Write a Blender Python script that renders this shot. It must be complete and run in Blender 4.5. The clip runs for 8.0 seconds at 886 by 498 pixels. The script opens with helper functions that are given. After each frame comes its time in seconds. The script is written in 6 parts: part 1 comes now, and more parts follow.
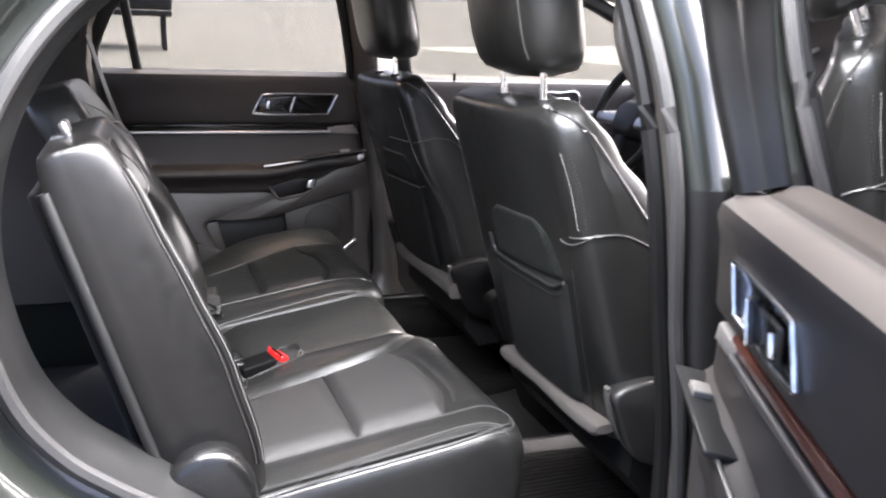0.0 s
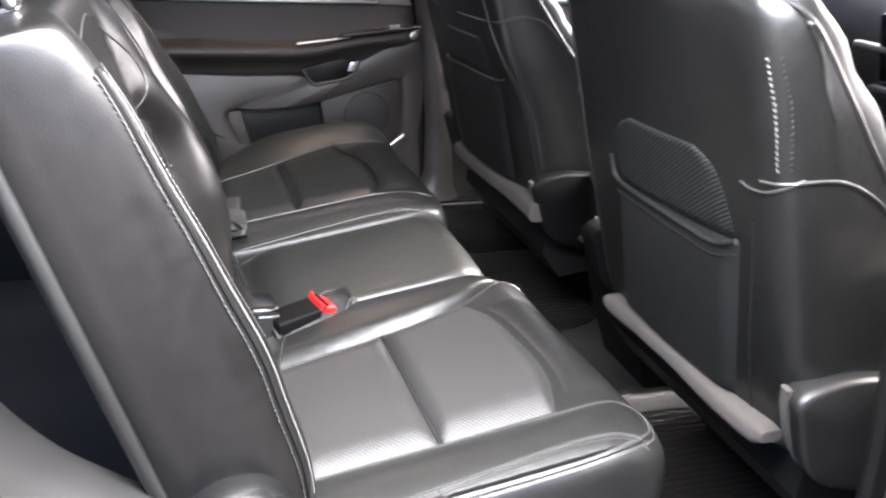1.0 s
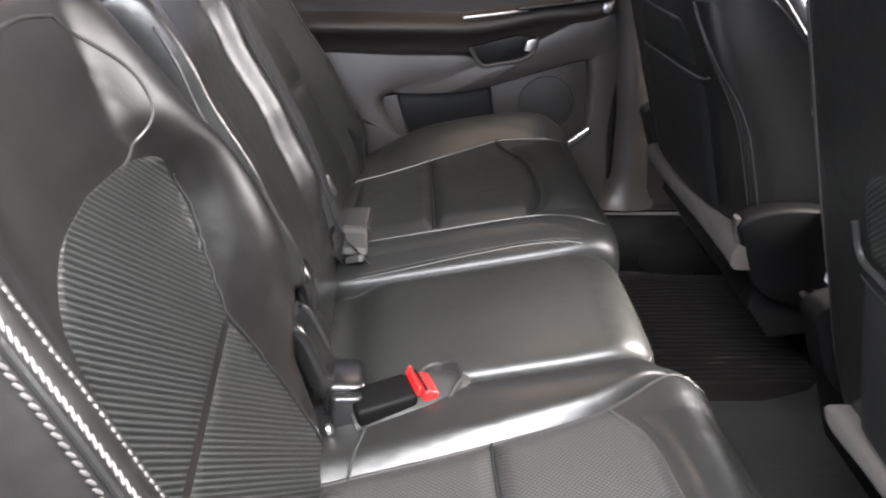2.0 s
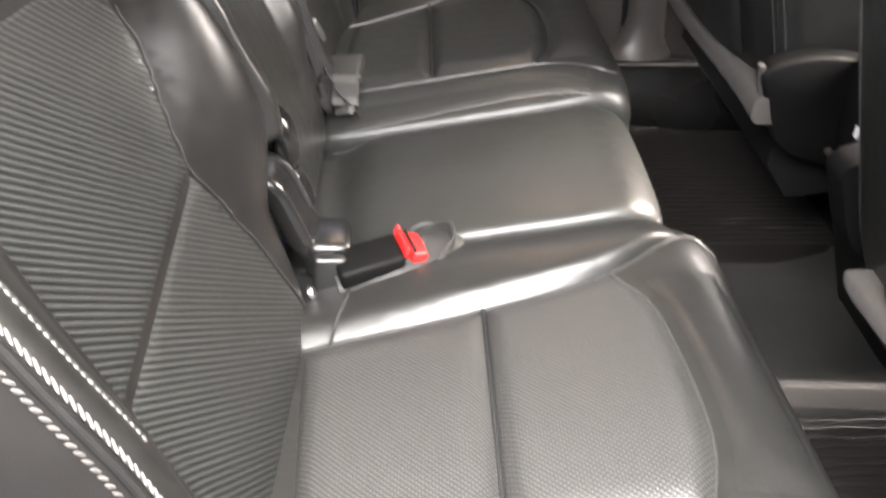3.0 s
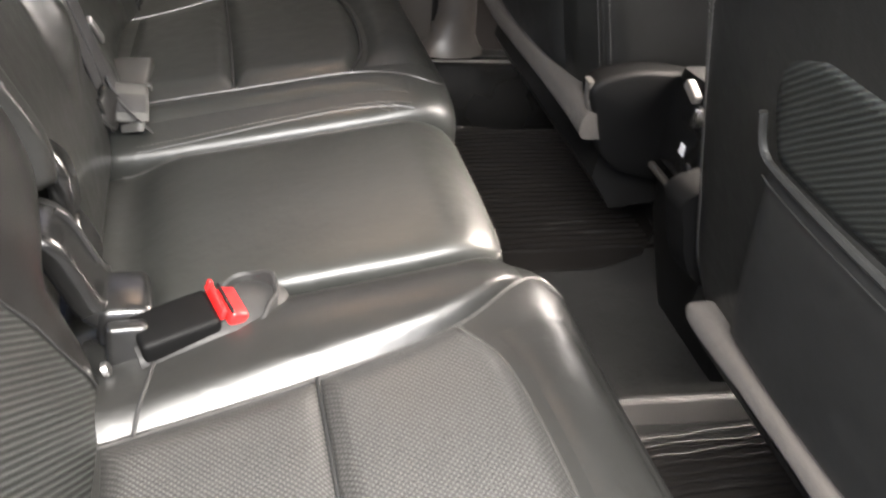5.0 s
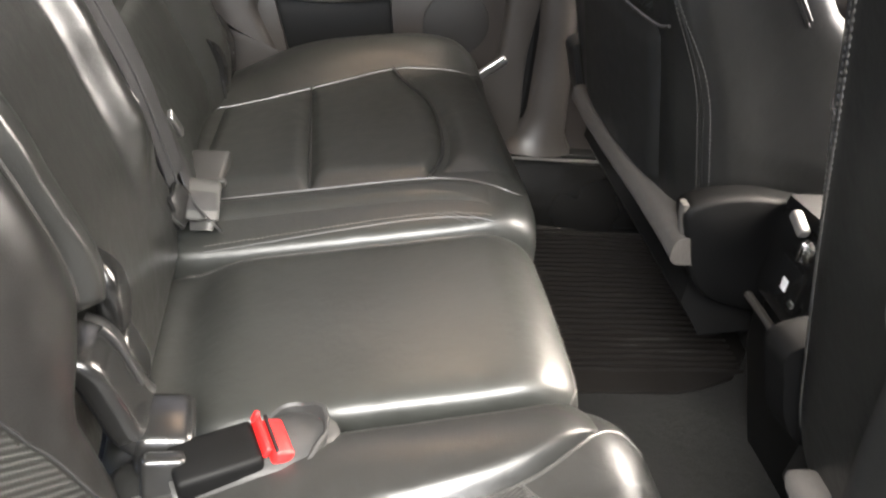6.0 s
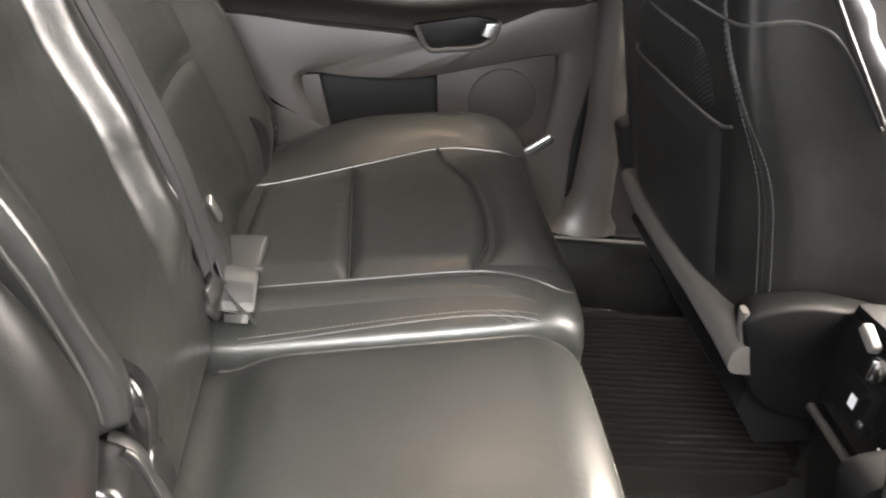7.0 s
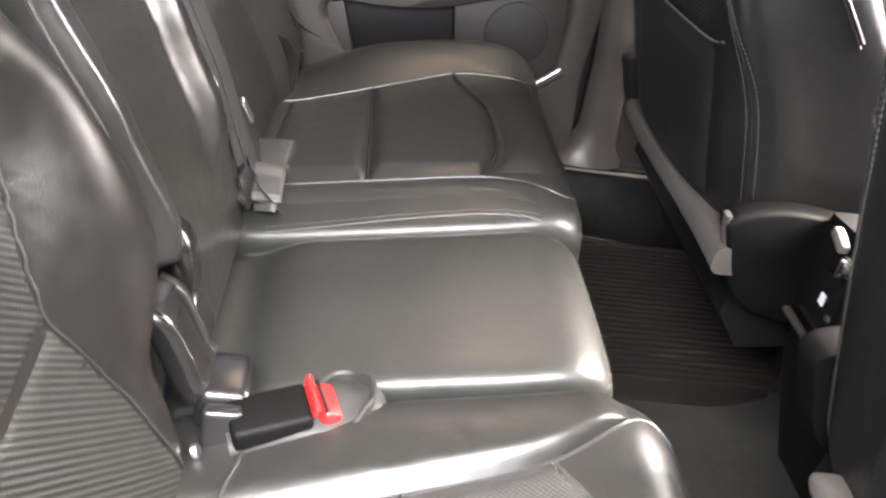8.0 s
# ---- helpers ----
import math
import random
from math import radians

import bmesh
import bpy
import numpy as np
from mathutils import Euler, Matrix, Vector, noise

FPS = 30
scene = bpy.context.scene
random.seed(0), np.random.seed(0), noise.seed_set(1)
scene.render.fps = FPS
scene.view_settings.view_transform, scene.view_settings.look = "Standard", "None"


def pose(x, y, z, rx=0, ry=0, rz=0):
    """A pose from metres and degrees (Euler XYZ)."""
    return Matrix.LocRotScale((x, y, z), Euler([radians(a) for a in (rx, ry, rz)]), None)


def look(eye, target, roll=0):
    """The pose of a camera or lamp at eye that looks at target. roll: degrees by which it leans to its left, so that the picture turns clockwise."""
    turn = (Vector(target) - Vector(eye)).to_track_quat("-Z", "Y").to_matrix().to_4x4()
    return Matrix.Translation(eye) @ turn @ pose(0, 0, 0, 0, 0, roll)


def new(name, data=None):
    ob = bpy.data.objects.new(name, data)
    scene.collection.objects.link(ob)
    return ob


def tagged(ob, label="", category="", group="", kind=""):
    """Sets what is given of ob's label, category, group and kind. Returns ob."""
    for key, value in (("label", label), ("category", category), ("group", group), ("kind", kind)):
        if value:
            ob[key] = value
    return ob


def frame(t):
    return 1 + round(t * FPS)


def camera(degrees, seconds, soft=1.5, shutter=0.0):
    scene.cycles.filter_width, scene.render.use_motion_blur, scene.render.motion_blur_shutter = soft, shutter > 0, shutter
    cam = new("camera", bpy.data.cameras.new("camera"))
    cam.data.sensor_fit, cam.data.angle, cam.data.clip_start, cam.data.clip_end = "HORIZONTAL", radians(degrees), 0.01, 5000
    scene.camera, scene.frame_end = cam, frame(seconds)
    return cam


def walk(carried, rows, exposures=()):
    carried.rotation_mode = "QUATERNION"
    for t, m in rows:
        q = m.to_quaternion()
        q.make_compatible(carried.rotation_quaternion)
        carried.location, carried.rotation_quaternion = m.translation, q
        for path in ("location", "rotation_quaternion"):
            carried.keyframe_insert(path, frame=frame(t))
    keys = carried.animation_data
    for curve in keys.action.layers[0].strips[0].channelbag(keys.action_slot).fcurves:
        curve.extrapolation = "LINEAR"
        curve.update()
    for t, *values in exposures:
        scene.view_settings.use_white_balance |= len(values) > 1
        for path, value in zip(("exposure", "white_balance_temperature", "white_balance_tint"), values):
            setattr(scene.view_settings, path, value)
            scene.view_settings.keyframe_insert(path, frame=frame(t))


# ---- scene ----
from mathutils.bvhtree import BVHTree

cam = camera(54.9, 8.0, 2.1, 0.35)
PATH = [
    (0, (-0.552, -1.894, 0.996), (0.087, -0.060, 0.520), 1.8),
    (0.5, (-0.582, -1.650, 0.978), (0.089, 0.143, 0.401), 2.1),
    (1, (-0.529, -1.432, 0.962), (0.053, 0.323, 0.200), 3.3),
    (1.3, (-0.456, -1.306, 0.969), (-0.044, 0.479, 0.166), 2.2),
    (1.5, (-0.378, -1.197, 0.964), (-0.138, 0.608, 0.137), 1.3),
    (1.7, (-0.353, -1.127, 0.956), (-0.199, 0.675, 0.102), 1.2),
    (2.8, (-0.301, -0.995, 0.926), (-0.303, 0.703, -0.13), -0.0),
    (3, (-0.308, -0.99, 0.905), (-0.257, 0.637, -0.258), 0.9),
    (3.5, (-0.338, -0.981, 0.895), (0.03, 0.543, -0.346), 5.9),
    (4, (-0.362, -0.974, 0.898), (0.269, 0.484, -0.317), 9.7),
    (4.5, (-0.361, -0.93, 0.895), (0.296, 0.524, -0.311), 10.6),
    (5, (-0.328, -0.846, 0.902), (0.188, 0.679, -0.285), 8.6),
    (5.2, (-0.324, -0.822, 0.908), (0.15, 0.731, -0.261), 8.4),
    (6.3, (-0.299, -0.719, 0.921), (0.006, 0.96, -0.122), 8.6),
    (6.5, (-0.301, -0.694, 0.929), (-0.005, 1.001, -0.091), 8.8),
    (7, (-0.312, -0.677, 0.94), (-0.06, 1.04, -0.054), 8.4),
    (7.5, (-0.315, -0.735, 0.932), (-0.157, 0.973, -0.096), 7.1),
    (8, (-0.316, -0.809, 0.915), (-0.083, 0.87, -0.146), 10.2),
]
EXPOSURES = [(0.0, 3.68, 6100, 13), (0.5, 3.72, 6100, 13), (1.0, 4.15, 6100, 13), (1.5, 3.88, 6050, 12), (3.0, 4.42, 6550, 11), (3.5, 4.02, 6550, 11), (4.0, 4.1, 6580, 11), (4.5, 4.22, 6620, 11), (5.0, 4.45, 6600, 10), (6.5, 4.63, 6650, 8), (7.0, 4.7, 6650, 8), (7.5, 4.78, 6650, 8), (8.0, 4.78, 6450, 11)]
walk(cam, [(t, look(eye, target, roll)) for t, eye, target, roll in PATH], EXPOSURES)

# ---- world and light ----
world = bpy.data.worlds.new("overcast_sky")
scene.world = world
world.use_nodes = True
wn, wl = world.node_tree.nodes, world.node_tree.links
sky = wn.new("ShaderNodeTexSky")
sky.sky_type = "NISHITA"
sky.sun_disc = False
sky.sun_elevation, sky.sun_rotation = radians(46), radians(76)
sky.air_density, sky.dust_density, sky.ozone_density = 0.4, 7.0, 0.0
wl.new(sky.outputs[0], wn["Background"].inputs[0])
wn["Background"].inputs[1].default_value = 0.15

sun_data = bpy.data.lights.new("sun", "SUN")
sun_data.energy, sun_data.angle, sun_data.color = 2.1, radians(80), (1.0, 0.96, 0.9)
sun = new("sun", sun_data)
sun.matrix_world = look((2.0, 0.5, 2.2), (0, 0, 0))


# daylight that falls in through the open doorway
door_data = bpy.data.lights.new("doorway_daylight", "AREA")
door_data.shape, door_data.size, door_data.size_y = "RECTANGLE", 0.85, 0.36
door_data.energy, door_data.color = 3.0, (1.0, 0.97, 0.93)
door_data.spread = radians(116)
door_light = new("doorway_daylight", door_data)
door_light.matrix_world = look((-0.30, -0.85, 1.12), (-0.28, -0.53, 0.25))


# ---- materials ----
def nodes_of(name):
    m = bpy.data.materials.new(name)
    m.use_nodes = True
    nt = m.node_tree
    return m, nt.nodes, nt.links, nt.nodes["Principled BSDF"]


def mix_colour(n, l, fac, a, b):
    x = n.new("ShaderNodeMix")
    x.data_type = "RGBA"
    l.new(fac, x.inputs[0])
    for sock, v in ((x.inputs[6], a), (x.inputs[7], b)):
        if isinstance(v, tuple):
            sock.default_value = (*v, 1)
        else:
            l.new(v, sock)
    return x.outputs[2]


def noise_node(n, l, co, scale, detail=3.0, rough=0.55):
    x = n.new("ShaderNodeTexNoise")
    x.inputs["Scale"].default_value, x.inputs["Detail"].default_value, x.inputs["Roughness"].default_value = scale, detail, rough
    l.new(co, x.inputs["Vector"])
    return x.outputs["Fac"]


def math_node(n, l, op, a, b=None, c=None):
    x = n.new("ShaderNodeMath")
    x.operation = op
    for i, v in enumerate((a, b, c)):
        if v is None:
            continue
        if isinstance(v, (int, float)):
            x.inputs[i].default_value = v
        else:
            l.new(v, x.inputs[i])
    return x.outputs[0]


def ramp_node(n, l, fac, lo, hi):
    x = n.new("ShaderNodeMapRange")
    l.new(fac, x.inputs[0])
    x.inputs[1].default_value, x.inputs[2].default_value = lo, hi
    return x.outputs[0]


def bump_chain(n, l, b, layers):
    last = None
    for height, strength, dist in layers:
        x = n.new("ShaderNodeBump")
        x.inputs["Strength"].default_value, x.inputs["Distance"].default_value = strength, dist
        l.new(height, x.inputs["Height"])
        if last:
            l.new(last, x.inputs["Normal"])
        last = x.outputs[0]
    l.new(last, b.inputs["Normal"])


def surface(name, a, b, rough, metal=0.0, big=5.0, fine=220.0, bump=0.15, grain=0.0006, spec=0.5, coat=0.0, rvar=0.08):
    """A plain surface: two colours mixed at two scales, uneven gloss and a fine relief."""
    m, n, l, p = nodes_of(name)
    co = n.new("ShaderNodeTexCoord").outputs["Object"]
    n1, n2 = noise_node(n, l, co, big), noise_node(n, l, co, fine, 2.0)
    f = math_node(n, l, "ADD", math_node(n, l, "MULTIPLY", n1, 0.6), math_node(n, l, "MULTIPLY", n2, 0.4))
    l.new(mix_colour(n, l, ramp_node(n, l, f, 0.35, 0.65), a, b), p.inputs["Base Color"])
    r = math_node(n, l, "MULTIPLY_ADD", n1, rvar * 2, rough - rvar)
    l.new(r, p.inputs["Roughness"])
    p.inputs["Metallic"].default_value = metal
    p.inputs["Specular IOR Level"].default_value = spec
    p.inputs["Coat Weight"].default_value = coat
    p.inputs["Coat Roughness"].default_value = 0.08
    if bump:
        bump_chain(n, l, p, [(n2, bump, grain)])
    return m


def leather_material(name, a, b, rough, wrinkle=0.33):
    m, n, l, p = nodes_of(name)
    co = n.new("ShaderNodeTexCoord").outputs["Object"]
    n1, n2 = noise_node(n, l, co, 4.0), noise_node(n, l, co, 55.0, 1.5)
    v = n.new("ShaderNodeTexVoronoi")
    v.inputs["Scale"].default_value = 620.0
    l.new(co, v.inputs["Vector"])
    f = math_node(n, l, "ADD", math_node(n, l, "MULTIPLY", n1, 0.7), math_node(n, l, "MULTIPLY", n2, 0.3))
    l.new(mix_colour(n, l, ramp_node(n, l, f, 0.35, 0.65), a, b), p.inputs["Base Color"])
    l.new(math_node(n, l, "MULTIPLY_ADD", n2, 0.14, rough - 0.07), p.inputs["Roughness"])
    p.inputs["Specular IOR Level"].default_value = 0.5
    p.inputs["Coat Weight"].default_value = 0.06
    p.inputs["Coat Roughness"].default_value = 0.2
    n3 = noise_node(n, l, co, 170.0, 2.0)
    bump_chain(n, l, p, [(n1, wrinkle, 0.012), (n2, wrinkle, 0.0016), (n3, wrinkle, 0.0004), (v.outputs["Distance"], 0.25, 0.0004)])
    return m


def dotted_material(name, a, b, pitch, axes, ribs, cross=0.0058, relief=0.0005, tilt=0.0):
    """Woven vinyl: staggered light dots, or ribs of dots, along two of the object's axes."""
    m, n, l, p = nodes_of(name)
    co = n.new("ShaderNodeTexCoord").outputs["Object"]
    s = n.new("ShaderNodeSeparateXYZ")
    turned = n.new("ShaderNodeMapping")
    turned.inputs["Rotation"].default_value = (tilt, 0.0, 0.0)
    l.new(co, turned.inputs["Vector"])
    l.new(turned.outputs["Vector"], s.inputs[0])
    k, kr = 2 * math.pi / (cross if ribs else pitch), 2 * math.pi / pitch
    i, j = ("XYZ".index(c) for c in axes)
    u = math_node(n, l, "SINE", math_node(n, l, "MULTIPLY", s.outputs[i], k))
    w = math_node(n, l, "SINE", math_node(n, l, "MULTIPLY", s.outputs[j], kr))
    if ribs:
        h = math_node(n, l, "MULTIPLY_ADD", w, 0.85, math_node(n, l, "MULTIPLY", u, 0.12))
    else:
        h = math_node(n, l, "MULTIPLY", u, w)
    n1 = noise_node(n, l, co, 9.0)
    n2 = noise_node(n, l, co, 700.0, 2.0)
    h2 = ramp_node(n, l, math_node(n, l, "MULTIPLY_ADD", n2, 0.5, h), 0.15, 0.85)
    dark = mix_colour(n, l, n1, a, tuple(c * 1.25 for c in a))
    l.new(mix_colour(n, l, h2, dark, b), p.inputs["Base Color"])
    l.new(math_node(n, l, "MULTIPLY_ADD", h2, -0.12, 0.48), p.inputs["Roughness"])
    bump_chain(n, l, p, [(n1, 0.08, 0.012), (h2, 0.6, relief)])
    return m


def woven_material(name, a, b, pitch):
    m, n, l, p = nodes_of(name)
    co = n.new("ShaderNodeTexCoord").outputs["Object"]
    w = n.new("ShaderNodeTexWave")
    w.inputs["Scale"].default_value, w.inputs["Distortion"].default_value = 0.31 / pitch, 0.6
    l.new(co, w.inputs["Vector"])
    n1 = noise_node(n, l, co, 45.0)
    f = math_node(n, l, "MULTIPLY_ADD", w.outputs["Fac"], 0.5, math_node(n, l, "MULTIPLY", n1, 0.5))
    l.new(mix_colour(n, l, f, a, b), p.inputs["Base Color"])
    p.inputs["Roughness"].default_value = 0.55
    bump_chain(n, l, p, [(w.outputs["Fac"], 0.4, 0.0006)])
    return m


def carpet_material(name, a, b, scale=420.0):
    m, n, l, p = nodes_of(name)
    co = n.new("ShaderNodeTexCoord").outputs["Object"]
    n1, n2, n3 = noise_node(n, l, co, 7.0), noise_node(n, l, co, scale, 3.0, 0.7), noise_node(n, l, co, 60.0)
    f = math_node(n, l, "ADD", math_node(n, l, "MULTIPLY", n1, 0.35), math_node(n, l, "MULTIPLY", n2, 0.65))
    l.new(mix_colour(n, l, ramp_node(n, l, f, 0.35, 0.65), a, b), p.inputs["Base Color"])
    p.inputs["Roughness"].default_value = 0.95
    p.inputs["Specular IOR Level"].default_value = 0.15
    p.inputs["Sheen Weight"].default_value = 0.05
    bump_chain(n, l, p, [(n3, 0.4, 0.004), (n2, 0.8, 0.002)])
    return m


def wood_material(name):
    m, n, l, p = nodes_of(name)
    co = n.new("ShaderNodeTexCoord").outputs["Object"]
    mp = n.new("ShaderNodeMapping")
    mp.inputs["Scale"].default_value = (6, 6, 90)
    l.new(co, mp.inputs["Vector"])
    n1, n2 = noise_node(n, l, mp.outputs[0], 1.6, 5.0, 0.65), noise_node(n, l, co, 14.0)
    l.new(mix_colour(n, l, ramp_node(n, l, n1, 0.3, 0.7), (0.045, 0.012, 0.007), (0.15, 0.045, 0.024)), p.inputs["Base Color"])
    l.new(math_node(n, l, "MULTIPLY_ADD", n2, 0.1, 0.25), p.inputs["Roughness"])
    p.inputs["Coat Weight"].default_value = 0.7
    p.inputs["Coat Roughness"].default_value = 0.06
    return m


def glass_material(name, tint):
    m, n, l, p = nodes_of(name)
    n.remove(p)
    out = n["Material Output"]
    t, g, x = n.new("ShaderNodeBsdfTransparent"), n.new("ShaderNodeBsdfGlossy"), n.new("ShaderNodeMixShader")
    fr = n.new("ShaderNodeFresnel")
    fr.inputs["IOR"].default_value = 1.3
    t.inputs["Color"].default_value = (tint, tint, tint, 1)
    g.inputs["Roughness"].default_value = 0.02
    l.new(fr.outputs[0], x.inputs[0])
    l.new(t.outputs[0], x.inputs[1])
    l.new(g.outputs[0], x.inputs[2])
    l.new(x.outputs[0], out.inputs[0])
    return m


def ground_material(name):
    m, n, l, p = nodes_of(name)
    co = n.new("ShaderNodeTexCoord").outputs["Object"]
    n1, n2, n3 = noise_node(n, l, co, 0.35, 4.0), noise_node(n, l, co, 6.0, 4.0), noise_node(n, l, co, 70.0, 3.0)
    a = mix_colour(n, l, ramp_node(n, l, n1, 0.42, 0.58), (0.15, 0.145, 0.12), (0.105, 0.11, 0.08))
    f = ramp_node(n, l, math_node(n, l, "MULTIPLY_ADD", n3, 0.6, math_node(n, l, "MULTIPLY", n2, 0.4)), 0.3, 0.7)
    l.new(mix_colour(n, l, f, a, (0.19, 0.182, 0.155)), p.inputs["Base Color"])
    p.inputs["Roughness"].default_value = 0.95
    bump_chain(n, l, p, [(n2, 0.5, 0.05), (n3, 0.6, 0.01)])
    return m


# one leather in five tones: how each seat is lit goes into the colour
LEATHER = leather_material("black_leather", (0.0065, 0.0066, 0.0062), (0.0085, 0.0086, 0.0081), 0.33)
LEATHER_LIT = leather_material("lit_black_leather", (0.0122, 0.0129, 0.0118), (0.0168, 0.0178, 0.0163), 0.42)
LEATHER_BACK = leather_material("half_lit_back_leather", (0.0095, 0.0097, 0.0091), (0.0125, 0.0127, 0.0119), 0.325, 0.35)
LEATHER_SEAT = leather_material("half_lit_seat_leather", (0.0092, 0.0092, 0.0086), (0.0125, 0.0125, 0.0117), 0.37, 0.4)
LEATHER_SHADED = leather_material("shaded_black_leather", (0.0040, 0.0038, 0.0035), (0.0075, 0.0071, 0.0066), 0.37, 0.07)
INSERT = dotted_material("dotted_black_vinyl", (0.011, 0.0108, 0.0103), (0.050, 0.0485, 0.046), 0.0058, "XY", False)
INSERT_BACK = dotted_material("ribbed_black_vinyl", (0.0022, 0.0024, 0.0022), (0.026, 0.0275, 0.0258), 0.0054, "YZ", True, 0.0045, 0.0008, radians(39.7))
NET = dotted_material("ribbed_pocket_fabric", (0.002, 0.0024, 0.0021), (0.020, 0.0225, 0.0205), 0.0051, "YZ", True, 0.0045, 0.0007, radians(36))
VINYL = leather_material("black_vinyl", (0.004, 0.0042, 0.004), (0.0075, 0.0078, 0.0074), 0.55, 0.12)
PIPING = surface("seam_piping", (0.022, 0.021, 0.02), (0.036, 0.035, 0.033), 0.34, bump=0.2)
THREAD = surface("pale_thread", (0.045, 0.042, 0.04), (0.08, 0.076, 0.072), 0.8, bump=0.3)
THREAD_GREY = surface("grey_thread", (0.045, 0.0435, 0.0415), (0.08, 0.077, 0.073), 0.65, bump=0.3)
PLASTIC = surface("black_plastic", (0.006, 0.006, 0.0059), (0.011, 0.0109, 0.0107), 0.42, fine=900.0, bump=0.25, grain=0.0003)
PLASTIC_SHINY = surface("satin_black_plastic", (0.005, 0.005, 0.0049), (0.009, 0.0089, 0.0087), 0.26, fine=900.0, bump=0.1, grain=0.0002)
PLASTIC_GREY = surface("grey_plastic", (0.13, 0.12, 0.11), (0.17, 0.16, 0.15), 0.42, fine=900.0, bump=0.2, grain=0.0003)
TRIM_GREY = surface("charcoal_trim", (0.034, 0.0308, 0.028), (0.05, 0.0455, 0.0415), 0.42, fine=800.0, bump=0.25, grain=0.0003)
DOOR_SOFT = surface("soft_door_vinyl", (0.0255, 0.0218, 0.0193), (0.036, 0.0310, 0.0275), 0.45, fine=700.0, bump=0.3, grain=0.0004)
DOOR_DARK = surface("dark_speaker_cloth", (0.010, 0.0095, 0.009), (0.018, 0.017, 0.016), 0.6, fine=900.0, bump=0.5, grain=0.0005)
GLOSS = surface("gloss_black", (0.006, 0.006, 0.006), (0.01, 0.01, 0.01), 0.1, bump=0.0)
RUBBER = surface("black_rubber_mat", (0.0078, 0.0071, 0.0066), (0.0150, 0.0136, 0.0126), 0.40, fine=500.0, bump=0.25)
# near-black that stands in for the shade down in seams and creases
SEAM_SHADE = surface("seam_shade", (0.002, 0.002, 0.002), (0.004, 0.004, 0.004), 0.7, bump=0.1)
BLACK = surface("matt_black_plastic", (0.004, 0.004, 0.004), (0.007, 0.007, 0.0069), 0.45, fine=900.0, bump=0.2, grain=0.0003, spec=0.25)
SEAL = surface("rubber_seal", (0.02, 0.02, 0.02), (0.035, 0.034, 0.033), 0.5, fine=300.0)
CARPET = carpet_material("charcoal_carpet", (0.007, 0.0069, 0.0064), (0.017, 0.0166, 0.0155))
CARPET_GREY = carpet_material("grey_carpet_edge", (0.040, 0.0352, 0.0314), (0.072, 0.0648, 0.0586), 600.0)
# shaded copy of the grey hem carpet, for the driver seat and hem ends
CARPET_SHADED = carpet_material("shaded_carpet_edge", (0.034, 0.031, 0.0285), (0.060, 0.055, 0.050), 600.0)
HEADLINER = carpet_material("pale_headliner", (0.66, 0.64, 0.61), (0.76, 0.74, 0.70), 800.0)
CHROME = surface("chrome", (0.82, 0.82, 0.82), (0.9, 0.9, 0.9), 0.12, 1.0, bump=0.0, rvar=0.04)
SATIN = surface("satin_silver", (0.5, 0.5, 0.5), (0.62, 0.62, 0.61), 0.32, 1.0, bump=0.0)
STEEL = surface("bare_steel", (0.4, 0.39, 0.38), (0.55, 0.54, 0.52), 0.35, 1.0, bump=0.1)
RED = surface("red_plastic", (0.385, 0.0084, 0.0084), (0.476, 0.014, 0.014), 0.38, bump=0.05)
WHITE = surface("white_print", (0.75, 0.75, 0.75), (0.85, 0.85, 0.85), 0.5, bump=0.0)
WEB = woven_material("dark_webbing", (0.010, 0.010, 0.0104), (0.024, 0.024, 0.0242), 0.0016)
WEB_GREY = woven_material("grey_webbing", (0.03, 0.0295, 0.028), (0.062, 0.061, 0.057), 0.0016)
BOOT = leather_material("creased_grey_vinyl", (0.007, 0.0066, 0.0062), (0.013, 0.0122, 0.0115), 0.78, 0.7)
# shade on the buckle housing and inner seat shields is put into this black
SHADED_BLACK = surface("shaded_black_plastic", (0.0018, 0.0018, 0.0018), (0.003, 0.003, 0.003), 0.6, fine=900.0, bump=0.15, grain=0.0003, spec=0.1)
WOOD = wood_material("reddish_wood_veneer")
PAINT = surface("dark_green_paint", (0.014, 0.0165, 0.014), (0.018, 0.0205, 0.018), 0.3, 0.3, bump=0.0, coat=1.0)
GLASS = glass_material("window_glass", 0.84)
GLASS_SIDE = glass_material("tinted_side_glass", 0.42)
GLASS_DARK = glass_material("privacy_glass", 0.45)
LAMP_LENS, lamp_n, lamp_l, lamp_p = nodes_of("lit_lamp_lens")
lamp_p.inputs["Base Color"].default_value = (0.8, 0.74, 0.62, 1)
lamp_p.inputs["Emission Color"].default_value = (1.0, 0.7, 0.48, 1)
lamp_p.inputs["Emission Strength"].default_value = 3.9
GROUND = ground_material("dry_grass_and_gravel")
ASPHALT = surface("pale_asphalt", (0.10, 0.108, 0.12), (0.14, 0.15, 0.165), 0.9, big=0.6, fine=60.0, bump=0.4, grain=0.004)
UNSEEN_DARK = surface("unseen_dark_ground", (0.024, 0.0235, 0.0225), (0.042, 0.041, 0.0395), 0.9, big=0.8, fine=70.0, bump=0.5, grain=0.004)
BARK = surface("weathered_timber", (0.1, 0.085, 0.07), (0.18, 0.16, 0.13), 0.9, fine=40.0, bump=0.4, grain=0.004)
LEAVES = surface("far_foliage", (0.04, 0.055, 0.03), (0.09, 0.11, 0.06), 0.9, big=1.5, fine=12.0, bump=0.6, grain=0.05)

# ---- building helpers ----
BASE = {}


